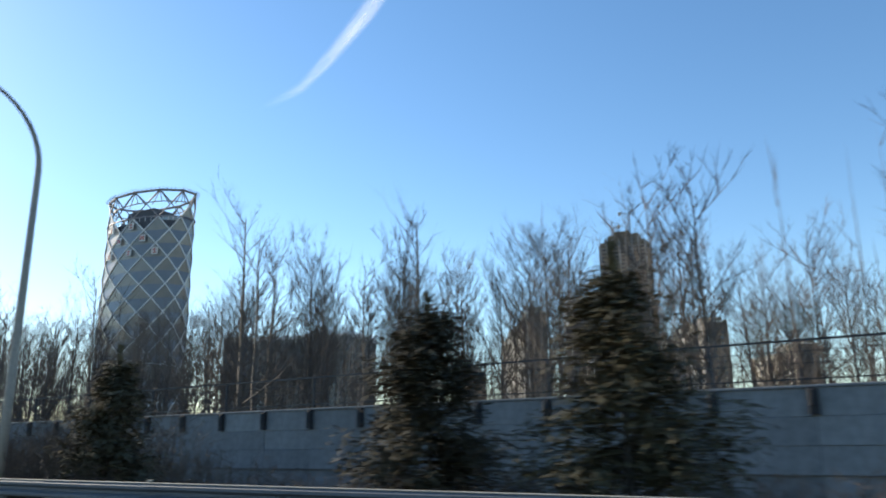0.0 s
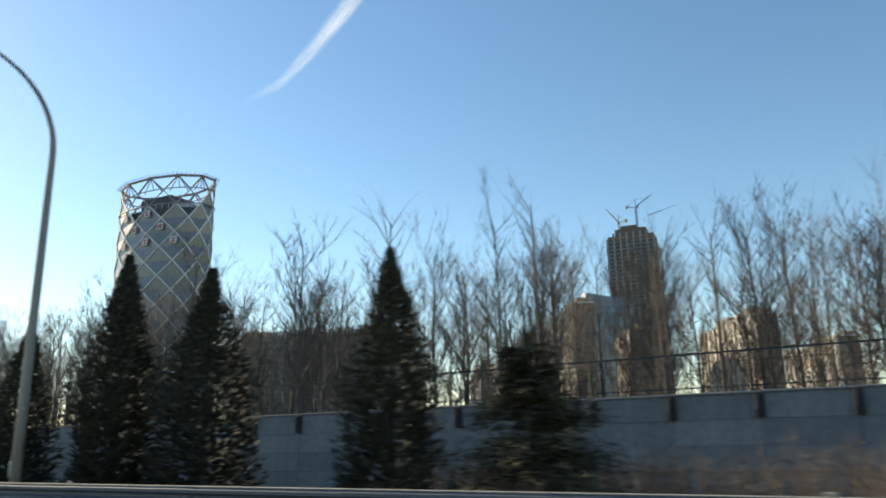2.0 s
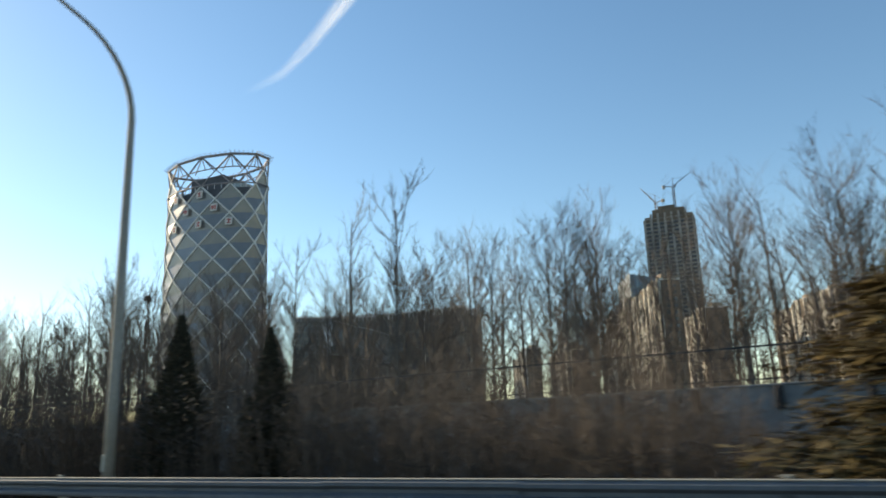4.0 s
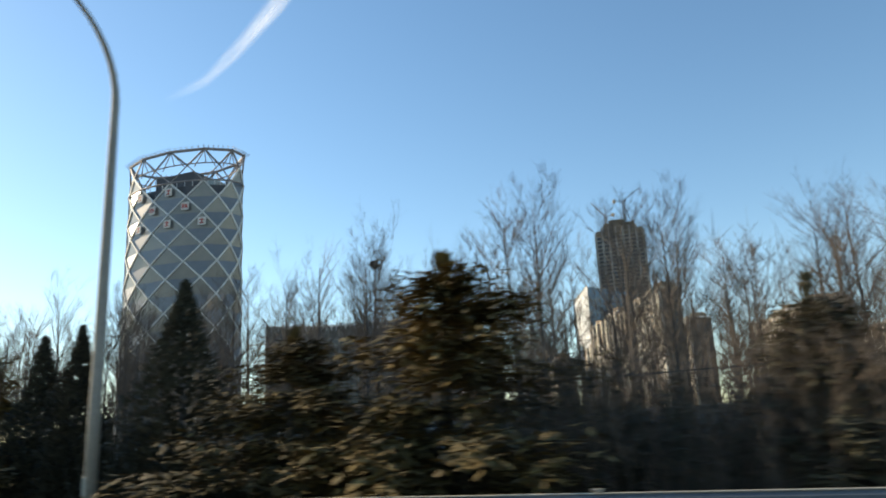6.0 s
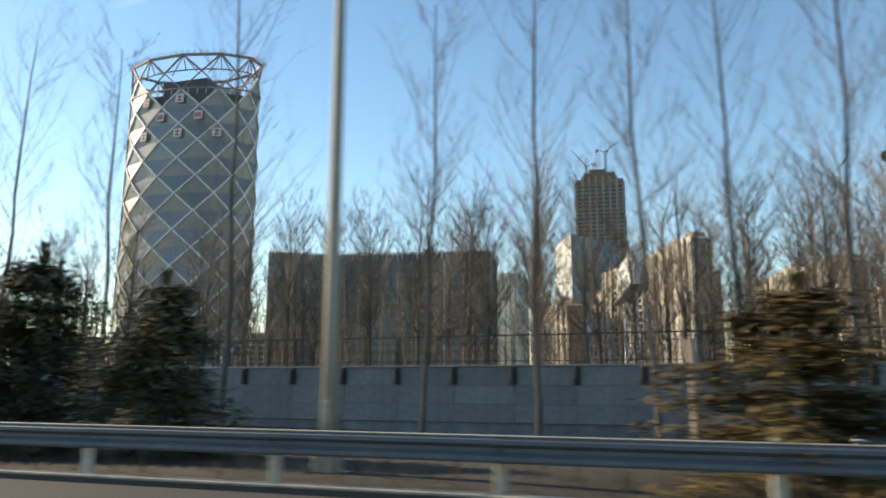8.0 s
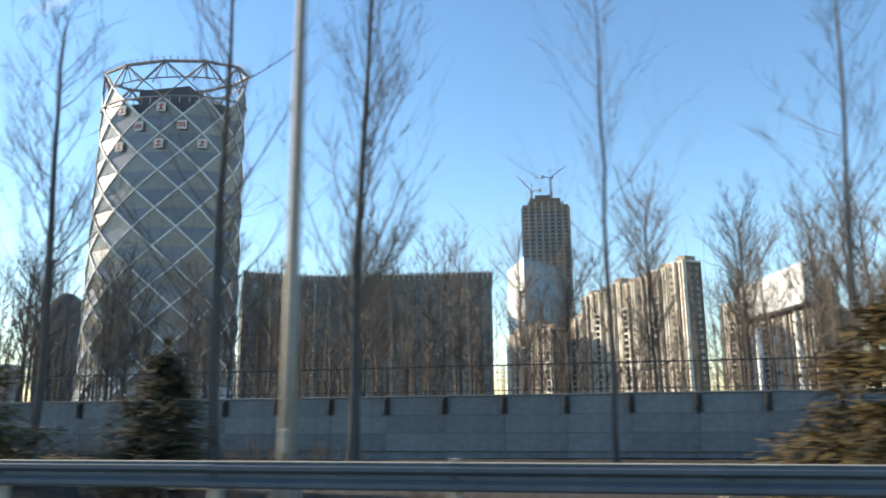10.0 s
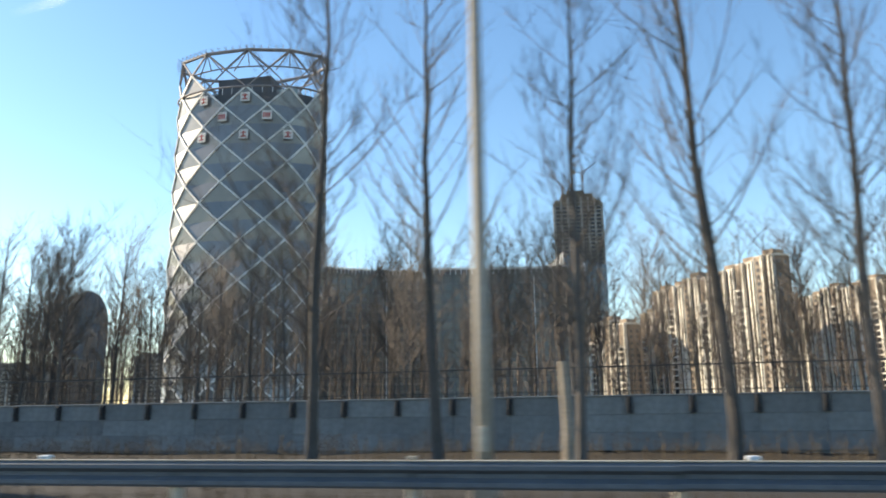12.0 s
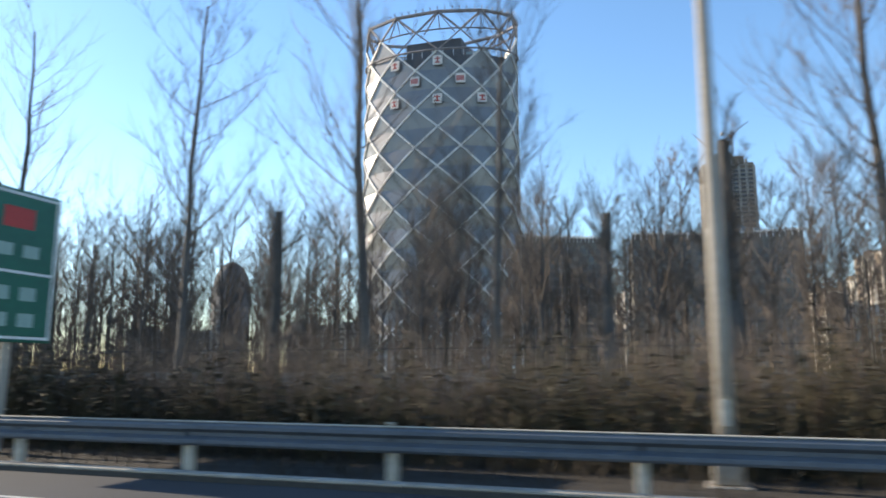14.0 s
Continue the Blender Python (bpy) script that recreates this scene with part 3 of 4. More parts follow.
for k in range(48):
    z = 4 + k * 4.2
    part("floor_slab", boxes(((0, -0.3, z), (KW, KDEP + 0.3, z + 0.7))), CONCRETE, rise)
for i in range(7):
    x = KW * (i + 0.5) / 7
    tagged(part("window_column", boxes(*[((x - 2.1, 0.35, 6 + k * 4.2), (x + 2.1, 0.6, 8.6 + k * 4.2)) for k in range(46)]), WINDOW, rise), kind="stuff")
part("crown_frame", boxes(((8, 4, KH - 4), (KW - 8, KDEP - 6, KH + 5)), ((14, 6, KH + 5), (KW - 18, KDEP - 10, KH + 9))), NET, rise)


def tower_crane(m, jib, up, label):
    ob = thing("tower_crane", m, label, "crane", "cranes on the unfinished tower")
    v, f = [], []
    for sx in (-1, 1):
        for sy in (-1, 1):
            beam(v, f, (sx, sy, 0), (sx, sy, 24), 0.28)
    for k in range(8):
        beam(v, f, (-1, -1, 3 * k), (1, -1, 3 * k + 3), 0.2)
        beam(v, f, (1, 1, 3 * k), (-1, 1, 3 * k + 3), 0.2)
    hang("mast", raw_mesh("mast", v, f, CRANE), ob)
    v, f = [], []
    end = Vector((jib * math.cos(up), 0, 24 + jib * math.sin(up)))
    for y in (-0.8, 0.8):
        beam(v, f, (0, y, 24), end, 0.35)
    beam(v, f, (0, 0, 25.8), end, 0.3)
    beam(v, f, (0, 0, 24), (0, 0, 34), 0.35)
    beam(v, f, (0, 0, 34), end * 0.7 + Vector((0, 0, 24)) * 0.3, 0.18)
    beam(v, f, (0, 0, 24), (-10, 0, 25), 0.5)
    beam(v, f, (0, 0, 34), (-10, 0, 25), 0.18)
    hang("jib", raw_mesh("jib", v, f, CRANE), ob)
    part("counterweight", boxes(((-12, -1.5, 22.5), (-9, 1.5, 26)), bevel=0.2), CONCRETE, ob)
    part("cab", boxes(((0.9, -2.6, 23), (2.8, -0.9, 25.6)), bevel=0.2), DARK_STEEL, ob)
    return ob


base = rise.matrix_basis.copy()
tower_crane(base @ pose(31, 10, KH + 7, 0, 0, 20) @ Matrix.Scale(0.91, 4), 26, radians(38), "dark grey tower crane with a raised jib")
tower_crane(base @ pose(11, 16, KH - 6, 0, 0, 150) @ Matrix.Scale(0.91, 4), 30, radians(50), "tower crane with a steep jib")

# ---- glass buildings ----
wedge = thing("wedge_building", pose(-245, 638.6, 0), "glass tower with a white side and a slanting roof", "building")
W_LEFT, W_NEAR, W_RIGHT = Vector((-16.3, 18.9, 0)), Vector((0, 0, 0)), Vector((36.4, 21.8, 0))
W_BACK = W_LEFT + W_RIGHT - W_NEAR


def slab(corners, low, tops):
    """A solid over four ground corners with a slanting top."""
    v = [(c.x, c.y, low) for c in corners] + [(c.x, c.y, t) for c, t in zip(corners, tops)]
    return v, [(0, 1, 5, 4), (1, 2, 6, 5), (2, 3, 7, 6), (3, 0, 4, 7), (4, 5, 6, 7), (3, 2, 1, 0)]


ring = [W_LEFT, W_NEAR, W_RIGHT, W_BACK]
hang("glass_body", raw_mesh("glass_body", *slab(ring, -2, (117, 125.2, 118.3, 111)), BLUE_GLASS), wedge)
back = (W_BACK - W_LEFT).normalized() * 0.6
hang("white_side", raw_mesh("white_side", *slab([W_LEFT - back, W_NEAR - back, W_NEAR - back * 0.01, W_LEFT - back * 0.01], -2, (118, 126.6, 126.6, 118)), WHITE_PANEL), wedge, label="sunlit white cladding")
across = (W_RIGHT - W_NEAR).normalized()
out = Vector((across.y, -across.x, 0))
for k in range(9):
    p = W_NEAR + across * (1.2 + 4.9 * k)
    v, f = [], []
    beam(v, f, p + out * 0.15, p + out * 0.15 + Vector((0, 0, 124 - 0.77 * k)), 0.25)
    hang("mullion", raw_mesh("mullion", v, f, GREY_GLASS), wedge)
for k in range(4, 20):
    v, f = [], []
    beam(v, f, W_NEAR + out * 0.15 + Vector((0, 0, 6 * k)), W_RIGHT + out * 0.15 + Vector((0, 0, 6 * k)), 0.3)
    hang("transom", raw_mesh("transom", v, f, GREY_GLASS), wedge)
    v, f = [], []
    beam(v, f, W_LEFT - back * 1.02 + Vector((0, 0, 6 * k)), W_NEAR - back * 1.02 + Vector((0, 0, 6 * k)), 0.12)
    hang("panel_joint", raw_mesh("panel_joint", v, f, CONCRETE), wedge)
pale = thing("pale_glass_block", pose(-319.2, 650.1, 0, 0, 0, -20), "pale green-grey glass office block", "building")
part("body", boxes(((0, 0, -2), (24, 24, 91)), ((4, 4, 91), (18, 18, 95))), GREY_GLASS, pale)
floor_band = mesh_of("floor_band", boxes(((-0.15, -0.15, 0), (24.15, 24.15, 0.9))), CONCRETE)
for k in range(1, 15):
    hang("floor_band", floor_band, pale, pose(0, 0, 5 * k))
# far rounded tower
bm = bmesh.new()
bmesh.ops.create_cone(bm, cap_ends=True, segments=24, radius1=30, radius2=30, depth=122, matrix=Matrix.Translation((0, 0, 36)))
bmesh.ops.create_uvsphere(bm, u_segments=24, v_segments=14, radius=1, matrix=Matrix.Translation((0, 0, 96)) @ Matrix.Diagonal((30, 30, 54, 1)))
dome = thing("domed_tower", pose(-843.7, 834.2, 20) @ Matrix.Scale(0.83, 4), "distant grey round-topped tower", "building")
part("body", bm, SLATE, dome, smooth=True)
for z in (20, 45, 70):
    part("floor_band", boxes(((-14, -31, z), (14, -28, z + 2))), GREY_GLASS, dome)
# low distant rows at the foot of the view
for x, y, w, d, h in ((-505.7, 467.5, 57, 19, 33), (-612.3, 584.7, 84, 22, 43), (-439, 414.2, 38, 17, 25.5), (-736.9, 526.5, 74, 22, 37), (55, 600, 84, 19, 40), (180, 530, 66, 19, 41)):
    ob = thing("distant_building", pose(x, y, 0, 0, 0, 20), "low grey distant building", "building", "distant buildings")
    part("wall", boxes(((0, 0, -2), (w, d, h)), ((3, 3, h), (w * 0.3, d - 3, h + 3))), CONCRETE, ob)
    for k in range(int(h / 3.6)):
        tagged(part("window_band", boxes(*[((3 + 5 * i, -0.1, 1.2 + 3.6 * k), (6 + 5 * i, 0.1, 2.9 + 3.6 * k)) for i in range(int((w - 6) / 5))]), WINDOW, ob), kind="stuff")

# long white elevated hall beyond the wall, end on to the road
can = thing("elevated_hall", pose(-164.5, 109.6, -0.3, 0, 0, 9.2), "long white elevated hall on round columns", "building")
v = [(0, 0, 15.2), (2.0, 0, 15.5), (2.0, 26, 15.5), (0, 26, 15.2), (0, 0, 20.6), (2.0, 0, 21.8), (2.0, 26, 21.8), (0, 26, 20.6)]
hang("roof", raw_mesh("roof", v, [(0, 1, 5, 4), (2, 3, 7, 6), (3, 0, 4, 7), (4, 5, 6, 7), (3, 2, 1, 0)], WHITE_PANEL), can)
# added dark panel; shade of the side away from the sun put into colour
part("side_wall", boxes(((1.8, 0.1, 15.6), (2.1, 25.9, 21.4))), DARK_FACADE, can, "side wall coloured dark for shade")
for y in (0.4, 4.8, 9.2, 13.4, 17.6, 21.8, 25.6):
    part("seam", boxes(((-0.05, y - 0.06, 15.4), (-0.002, y + 0.06, 20.4))), CONCRETE, can)
part("fascia", boxes(((-0.3, -0.3, 14.8), (2.3, 26.3, 15.2))), DARK_STEEL, can)
for y in (6, 21):
    v, f = [], []
    beam(v, f, (1.0, y, -0.3), (1.0, y, 14.8), 0.45, 12)
    hang("column", raw_mesh("column", v, f, WHITE_PANEL), can)

# green road sign
SIGN_X = -283.1
sign = thing("road_sign", pose(SIGN_X, -0.2, -0.5), "green direction sign with white writing on a grey post", "road sign")
sign_panel = part("panel", boxes(((0, 8.9, 2.58), (0.06, 11.82, 5.5)), bevel=0.02), SIGN_GREEN, sign)
for lo, hi in (((8.96, 2.64), (11.76, 2.69)), ((8.96, 5.39), (11.76, 5.44)), ((11.71, 2.69), (11.76, 5.39)), ((8.96, 2.69), (9.01, 5.39)), ((9.01, 3.88), (11.71, 3.93))):
    part("border_strip", boxes(((0.06, *lo), (0.066, *hi))), SIGN_WHITE, sign_panel)
for k in range(4):
    for z, h in ((2.87, 0.26), (3.37, 0.26), (4.2, 0.24)):
        part("lettering_bar", boxes(((0.06, 9.2 + 0.6 * k, z), (0.066, 9.56 + 0.6 * k, z + h))), SIGN_TEXT, sign_panel, "white lettering bar")
part("route_badge", boxes(((0.06, 10.5, 4.75), (0.067, 11.2, 5.15)), bevel=0.0), SIGN_RED, sign_panel, "red route badge")
for y in (10.2, 10.95):
    v, f = [], []
    beam(v, f, (-0.1, y, -0.2), (-0.1, y, 5.3), 0.09, 10)
    hang("post", raw_mesh("post", v, f, POLE), sign)


# ---- twigs ----
def spike(verts, faces, path, r, sides=3):
    """A twig along path that narrows to a point, without caps."""
    base, n = len(verts), len(path) - 1
    for i in range(n):
        d = (path[i + 1] - path[i]).normalized()
        a = d.orthogonal().normalized() if i == 0 else (a - d * a.dot(d)).normalized()
        b = d.cross(a)
        for k in range(sides):
            w = 2 * math.pi * k / sides
            verts.append(path[i] + (a * math.cos(w) + b * math.sin(w)) * (r * (1 - 0.6 * i / n)))
    verts.append(path[n])
    for i in range(n):
        for k in range(sides):
            j = (k + 1) % sides
            if i < n - 1:
                faces.append((base + i * sides + k, base + i * sides + j, base + (i + 1) * sides + j, base + (i + 1) * sides + k))
            else:
                faces.append((base + i * sides + k, base + i * sides + j, base + n * sides))


# ---- bare trees ----
def bare_tree_meshes(seed, height, branches, twigs, shoots, spread=0.5, thick=1.0, stem=0.8, girth=0.0098, bent=True, joints=3, taper=0.8, low=0.24):
    """Trunk and crown: limbs that turn upwards, twigs and fine shoots."""
    rng = random.Random(seed)
    tv, tf, cv, cf = [], [], [], []
    pts, p, n = [], Vector((0, 0, -0.4)), 10
    lean = Vector((rng.uniform(-0.03, 0.03), rng.uniform(-0.03, 0.03), 1))
    for i in range(n + 1):
        pts.append(p.copy())
        p = p + (lean + Vector((rng.uniform(-0.05, 0.05), rng.uniform(-0.05, 0.05), 0))).normalized() * (height * stem / n)
    r0 = height * girth
    radii = [r0 * (1 - taper * i / n) * (1.3 if i == 0 else 1) * (1.18 if i in (4, 7) else 1) for i in range(n + 1)]
    if taper < 0.5:
        radii = [q * rng.uniform(0.78, 1.2) for q in radii]
    tube(tv, tf, pts, radii, 7 if joints > 2 else 4)

    for b in range(branches):
        t = low + (1 - low) * (b + rng.random()) / branches
        i = min(int(t * n), n - 1)
        start, r = pts[i].lerp(pts[i + 1], t * n - i), radii[i]
        az = rng.uniform(0, 2 * math.pi)
        ln = height * (0.25 * (1 - (0.6 if bent else 0.42) * t) + 0.05) * rng.uniform(0.5, 1.25)
        d = Vector((math.cos(az) * spread * 1.6, math.sin(az) * spread * 1.6, rng.uniform(0.35, 1.2))).normalized()
        bp, q, m = [], start.copy(), 4 if bent else joints
        for k in range(m + 1):
            bp.append(q.copy())
            d = (d + Vector((rng.uniform(-0.13, 0.13), rng.uniform(-0.13, 0.13), rng.uniform(0.05, 0.35)))).normalized()
            q = q + d * ln / m
        br = max(r * (0.22 if bent else 0.4), 0.024 * thick)
        spike(cv, cf, bp, br, 4 if bent else 3)
        for w in range(twigs):
            s = 0.12 + 0.88 * rng.random()
            i = min(int(s * m), m - 1)
            q = bp[i].lerp(bp[i + 1], s * m - i)
            td = ((bp[i + 1] - bp[i]).normalized() + Vector((rng.uniform(-1, 1), rng.uniform(-1, 1), rng.uniform(-0.2, 0.9)))).normalized()
            tl_ = ln * rng.uniform(0.2, 0.48)
            mid = q + td * tl_ * 0.5
            end = mid + (td + Vector((rng.uniform(-0.35, 0.35), rng.uniform(-0.35, 0.35), rng.uniform(0, 0.5)))).normalized() * tl_ * 0.5
            tr = max(br * (0.32 if bent else 0.26), 0.016 * thick)
            if bent:
                spike(cv, cf, [q, mid, end], tr)
            else:
                side = td.orthogonal().normalized() * tr * 1.2
                cf.append((len(cv), len(cv) + 1, len(cv) + 2))
                cv += [q - side, q + side, end]
            for _ in range(shoots):
                e0 = q.lerp(end, rng.uniform(0.2, 0.95))
                e1 = e0 + (td + Vector((rng.uniform(-1, 1), rng.uniform(-1, 1), rng.uniform(0, 1.3)))).normalized() * tl_ * rng.uniform(0.4, 0.9)
                side = (e1 - e0).orthogonal().normalized() * tr * 0.75
                cf.append((len(cv), len(cv) + 1, len(cv) + 2))
                cv += [e0 - side, e0 + side, e1]
    return raw_mesh("trunk", tv, tf, BARK), raw_mesh("crown", cv, cf, TWIG)


TREE_KINDS = [bare_tree_meshes(s, h, 40, 9, 7, sp, 0.58, 0.86, 0.0102, False, low=0.34) for s, h, sp in ((11, 16, 0.42), (12, 15, 0.5), (13, 17, 0.36), (14, 14.5, 0.55), (15, 16.5, 0.45), (16, 15.5, 0.55))]
FAR_KINDS = [bare_tree_meshes(s, h, 26, 5, 3, sp, 1.3, 0.92, 0.0105, False, 2) for s, h, sp in ((17, 16, 0.45), (18, 14, 0.5), (19, 17, 0.4))]
YOUNG_KINDS = [bare_tree_meshes(s, h, 34, 7, 5, sp, 0.32, 0.92, 0.0056) for s, h, sp in ((27, 17, 0.46), (28, 16, 0.5))]
NEAR_KINDS = [bare_tree_meshes(s, h, 40, 8, 6, sp, 0.42, 0.92) for s, h, sp in ((21, 17, 0.5), (22, 18, 0.45), (23, 16.5, 0.55), (24, 17.5, 0.46))]
CUT_KINDS = [bare_tree_meshes(s, h, 20, 7, 5, 0.8, 1.0, 0.97, 0.03, True, 3, 0.3) for s, h in ((25, 8), (26, 6.5))]


def bare_tree(x, y, kind, size, turn, label, group):
    ob = thing("bare_tree", Matrix.LocRotScale((x, y, ground_z(x, y)), Euler((0, 0, turn)), (size, size, size)), label, "tree", group)
    hang("trunk", kind[0], ob)
    hang("crown", kind[1], ob)
    return ob


rng = random.Random(5)
for i in range(290):
    x = 25 - 1.44 * i + rng.uniform(-1.2, 1.2)
    y = max((37.5, 47, 42, 52, 57)[i % 5] + rng.uniform(-2, 2), wall_y(x) + 3)
    if rng.random() > np.interp(-x, (0, 165, 195, 245, 260, 400), (1, 1, 0.78, 0.78, 1, 1)):
        continue
    size = float(np.interp(-x, (-25, -8, 6, 14, 50, 110, 170, 215, 260, 300, 400), (0.6, 0.62, 0.76, 1.0, 0.98, 0.98, 0.95, 0.84, 0.9, 1.0, 1.05))) * rng.uniform(0.84, 1.04) * (y / 46) ** 0.6
    bare_tree(x, y, TREE_KINDS[rng.randrange(6)], size, rng.uniform(0, 6.28), "bare grey-brown winter poplar behind the boundary wall", "bare trees behind the wall")
sets = [[([w.co.copy() for w in me.vertices], [tuple(p.vertices) for p in me.polygons]) for me in pair] for pair in FAR_KINDS]
fv, ff = [], []
for i in range(860):
    x = 20 - 0.57 * i if i < 770 else -290 - 1.7 * (i - 770) + rng.uniform(-3, 3)
    y = wall_y(x) + rng.uniform(4, 32) if i % 2 else rng.uniform(60, 120)
    if i > 830:
        x, y = rng.uniform(-168, -140), rng.uniform(78, 104)
    if i <= 830 and rng.random() > np.interp(-x, (0, 165, 195, 245, 260, 400), (1, 0.95, 0.8, 0.8, 1, 1)):
        continue
    m = Matrix.LocRotScale((x, y, ground_z(x, y)), Euler((0, 0, rng.uniform(0, 6.28))), Vector((1, 1, 1)) * rng.uniform(0.6, 0.95) * float(np.interp(-x, (0, 110, 215, 260, 300, 400), (0.95, 0.95, 0.8, 0.92, 1.05, 1.1))))
    for vs, fs in sets[rng.randrange(3)]:
        base = len(fv)
        fv += [m @ w for w in vs]
        ff += [tuple(base + q for q in p) for p in fs]
tagged(new("far_bare_trees", raw_mesh("far_bare_trees", fv, ff, TWIG)), "wood of bare grey-brown winter poplars beyond the wall", "trees", kind="stuff")
# thin young stems standing close behind the wall
fv, ff = [], []
for i in range(5600):
    x = rng.uniform(-440, 20) if i < 2200 else rng.uniform(-440, -280)
    y = wall_y(x) + rng.uniform(1.5, 32)
    h = rng.uniform(4, 11)
    if i >= 3000:
        x, y, h = rng.uniform(-620, -325), rng.uniform(65, 170), rng.uniform(6, 13)
    root = Vector((x, y, ground_z(x, y) - 0.1))
    tip = root + Vector((rng.uniform(-0.5, 0.5), rng.uniform(-0.5, 0.5), h))
    spike(fv, ff, [root, root.lerp(tip, 0.5) + Vector((rng.uniform(-0.15, 0.15), 0, 0)), tip], 0.045)
    for q in range(7):
        s = root.lerp(tip, rng.uniform(0.25, 0.95))
        e = s + Vector((rng.uniform(-1, 1), rng.uniform(-1, 1), rng.uniform(0.3, 1.6))).normalized() * rng.uniform(0.7, 2.0)
        spike(fv, ff, [s, e], 0.02)
tagged(new("saplings", raw_mesh("saplings", fv, ff, TWIG)), "thin bare saplings crowded behind the boundary wall", "trees", kind="stuff")
NEAR_ROW = (-151.6, -154.1, -156.6, -158.7, -162.1, -165.5, -172, -177, -182, -188, -194, -201.4, -205.6, -211.7, -218.0, -222.6, -226.1, -229.6, -233.6, -237.4, -241.2, -258.8, -262.5, -265.8, -276.4, -280.4, -287.3, -294.4)
for i, x in enumerate(NEAR_ROW):
    bare_tree(x, 21.0 + 0.2 * math.sin(i * 1.9), (YOUNG_KINDS[i % 2] if x > -200 else NEAR_KINDS[i % 4]), 1.02 + 0.08 * math.sin(i * 2.3), i * 1.7, "tall bare winter tree standing before the boundary wall", "bare trees before the wall")
for i, (x, s) in enumerate(((-269.8, 1.12), (-273.1, 1.08), (-283.8, 0.96))):
    bare_tree(x, 21.0, CUT_KINDS[i % 2], s, i * 2.1, "dark pollarded winter tree with a cut top", "cut trees before the wall")

# pale cut trunks and small white markers
for x, y, h in ((-153.5, 16, 4.1), (-157.9, 16, 2.7), (-233.8, 16, 2.7), (-145.0, 16, 2.8)):
    v, f = [], []
    g = ground_z(x, y) - 0.2
    tube(v, f, [Vector((0, 0, 0)), Vector((0.03, 0.02, h * 0.5)), Vector((-0.02, 0.05, h))], [0.15, 0.125, 0.11], 9)
    ob = new("cut_trunk", raw_mesh("cut_trunk", v, f, PALE_BARK))
    ob.matrix_basis = pose(x, y, g)
    tagged(ob, "pale pollarded tree trunk cut off at the top", "tree trunk", "cut trunks")
for x in (-155.0, -245.9, -230.2, -119, -187):
    ob = new("marker_block", mesh_of("marker_block", boxes(((-0.1, -0.1, -0.3), (0.1, 0.1, 0.55)), ((-0.12, -0.12, 0.45), (0.12, 0.12, 0.58)), bevel=0.02), SIGN_WHITE))
    ob.matrix_basis = pose(x, 16, ground_z(x, 16))
    tagged(ob, "small white marker post in the verge", "marker post", "marker posts")


# ---- conifers ----
def leaf_fan(verts, faces, p, d, length, width, rng):
    """One needle spray: a diamond folded along its stem."""
    side = d.cross(Vector((rng.uniform(-0.3, 0.3), rng.uniform(-0.3, 0.3), 1))).normalized() * width
    droop = Vector((0, 0, -length * 0.18))
    b = len(verts)
    fold = p + d * length * 0.5 - Vector((0, 0, width * 0.6))
    verts += [p, fold + side, p + d * length + droop, fold - side]
    faces += [(b, b + 1, b + 2), (b, b + 2, b + 3)]


def cedar_meshes(seed, width=0.42, tiers=11, needles=None, skirt=0.0, fine=1.0):
    """A layered cedar one metre high before scaling: level plates of sprays with gaps."""
    rng = random.Random(seed)
    tv, tf, cv, cf = [], [], [], []
    tube(tv, tf, [Vector((0, 0, -0.05)), Vector((0.01, 0, 0.5)), Vector((0, 0.005, 0.97))], [0.022, 0.014, 0.003], 7)
    for t in range(tiers):
        z = 0.08 + 0.88 * (t + rng.uniform(-0.2, 0.2)) / tiers
        reach = width * ((1 - z) ** skirt if skirt else 1 - z ** 1.5) * rng.uniform(0.72, 1.15) + 0.04
        for b in range(13 if z < 0.8 else 8):
            az = rng.uniform(0, 2 * math.pi)
            ln = reach * rng.uniform(0.5, 1.1)
            d = Vector((math.cos(az), math.sin(az), rng.uniform(0.0, 0.2)))
            root = Vector((0, 0, z))
            tip = root + d * ln
            tip.z -= ln * 0.12
            spike(cv, cf, [root, tip], 0.007)
            for k in range(int((9 + 33 * ln) * fine ** 2)):
                s = rng.uniform(0.18, 1.0)
                q = root.lerp(tip, s) + Vector((rng.uniform(-1, 1), rng.uniform(-1, 1), rng.uniform(-1.1, 0.9))) * 0.05
                a2 = az + rng.uniform(-1.3, 1.3)
                leaf_fan(cv, cf, q, Vector((math.cos(a2), math.sin(a2), rng.uniform(-0.6, 0.6))), rng.uniform(0.065, 0.135) / fine, rng.uniform(0.016, 0.031) / fine, rng)
    for k in range(30):
        a2 = rng.uniform(0, 6.28)
        leaf_fan(cv, cf, Vector((0, 0, rng.uniform(0.8, 0.97))), Vector((math.cos(a2) * 0.5, math.sin(a2) * 0.5, 1)), 0.06, 0.016, rng)
    return raw_mesh("trunk", tv, tf, BARK), raw_mesh("crown", cv, cf, needles or NEEDLE)


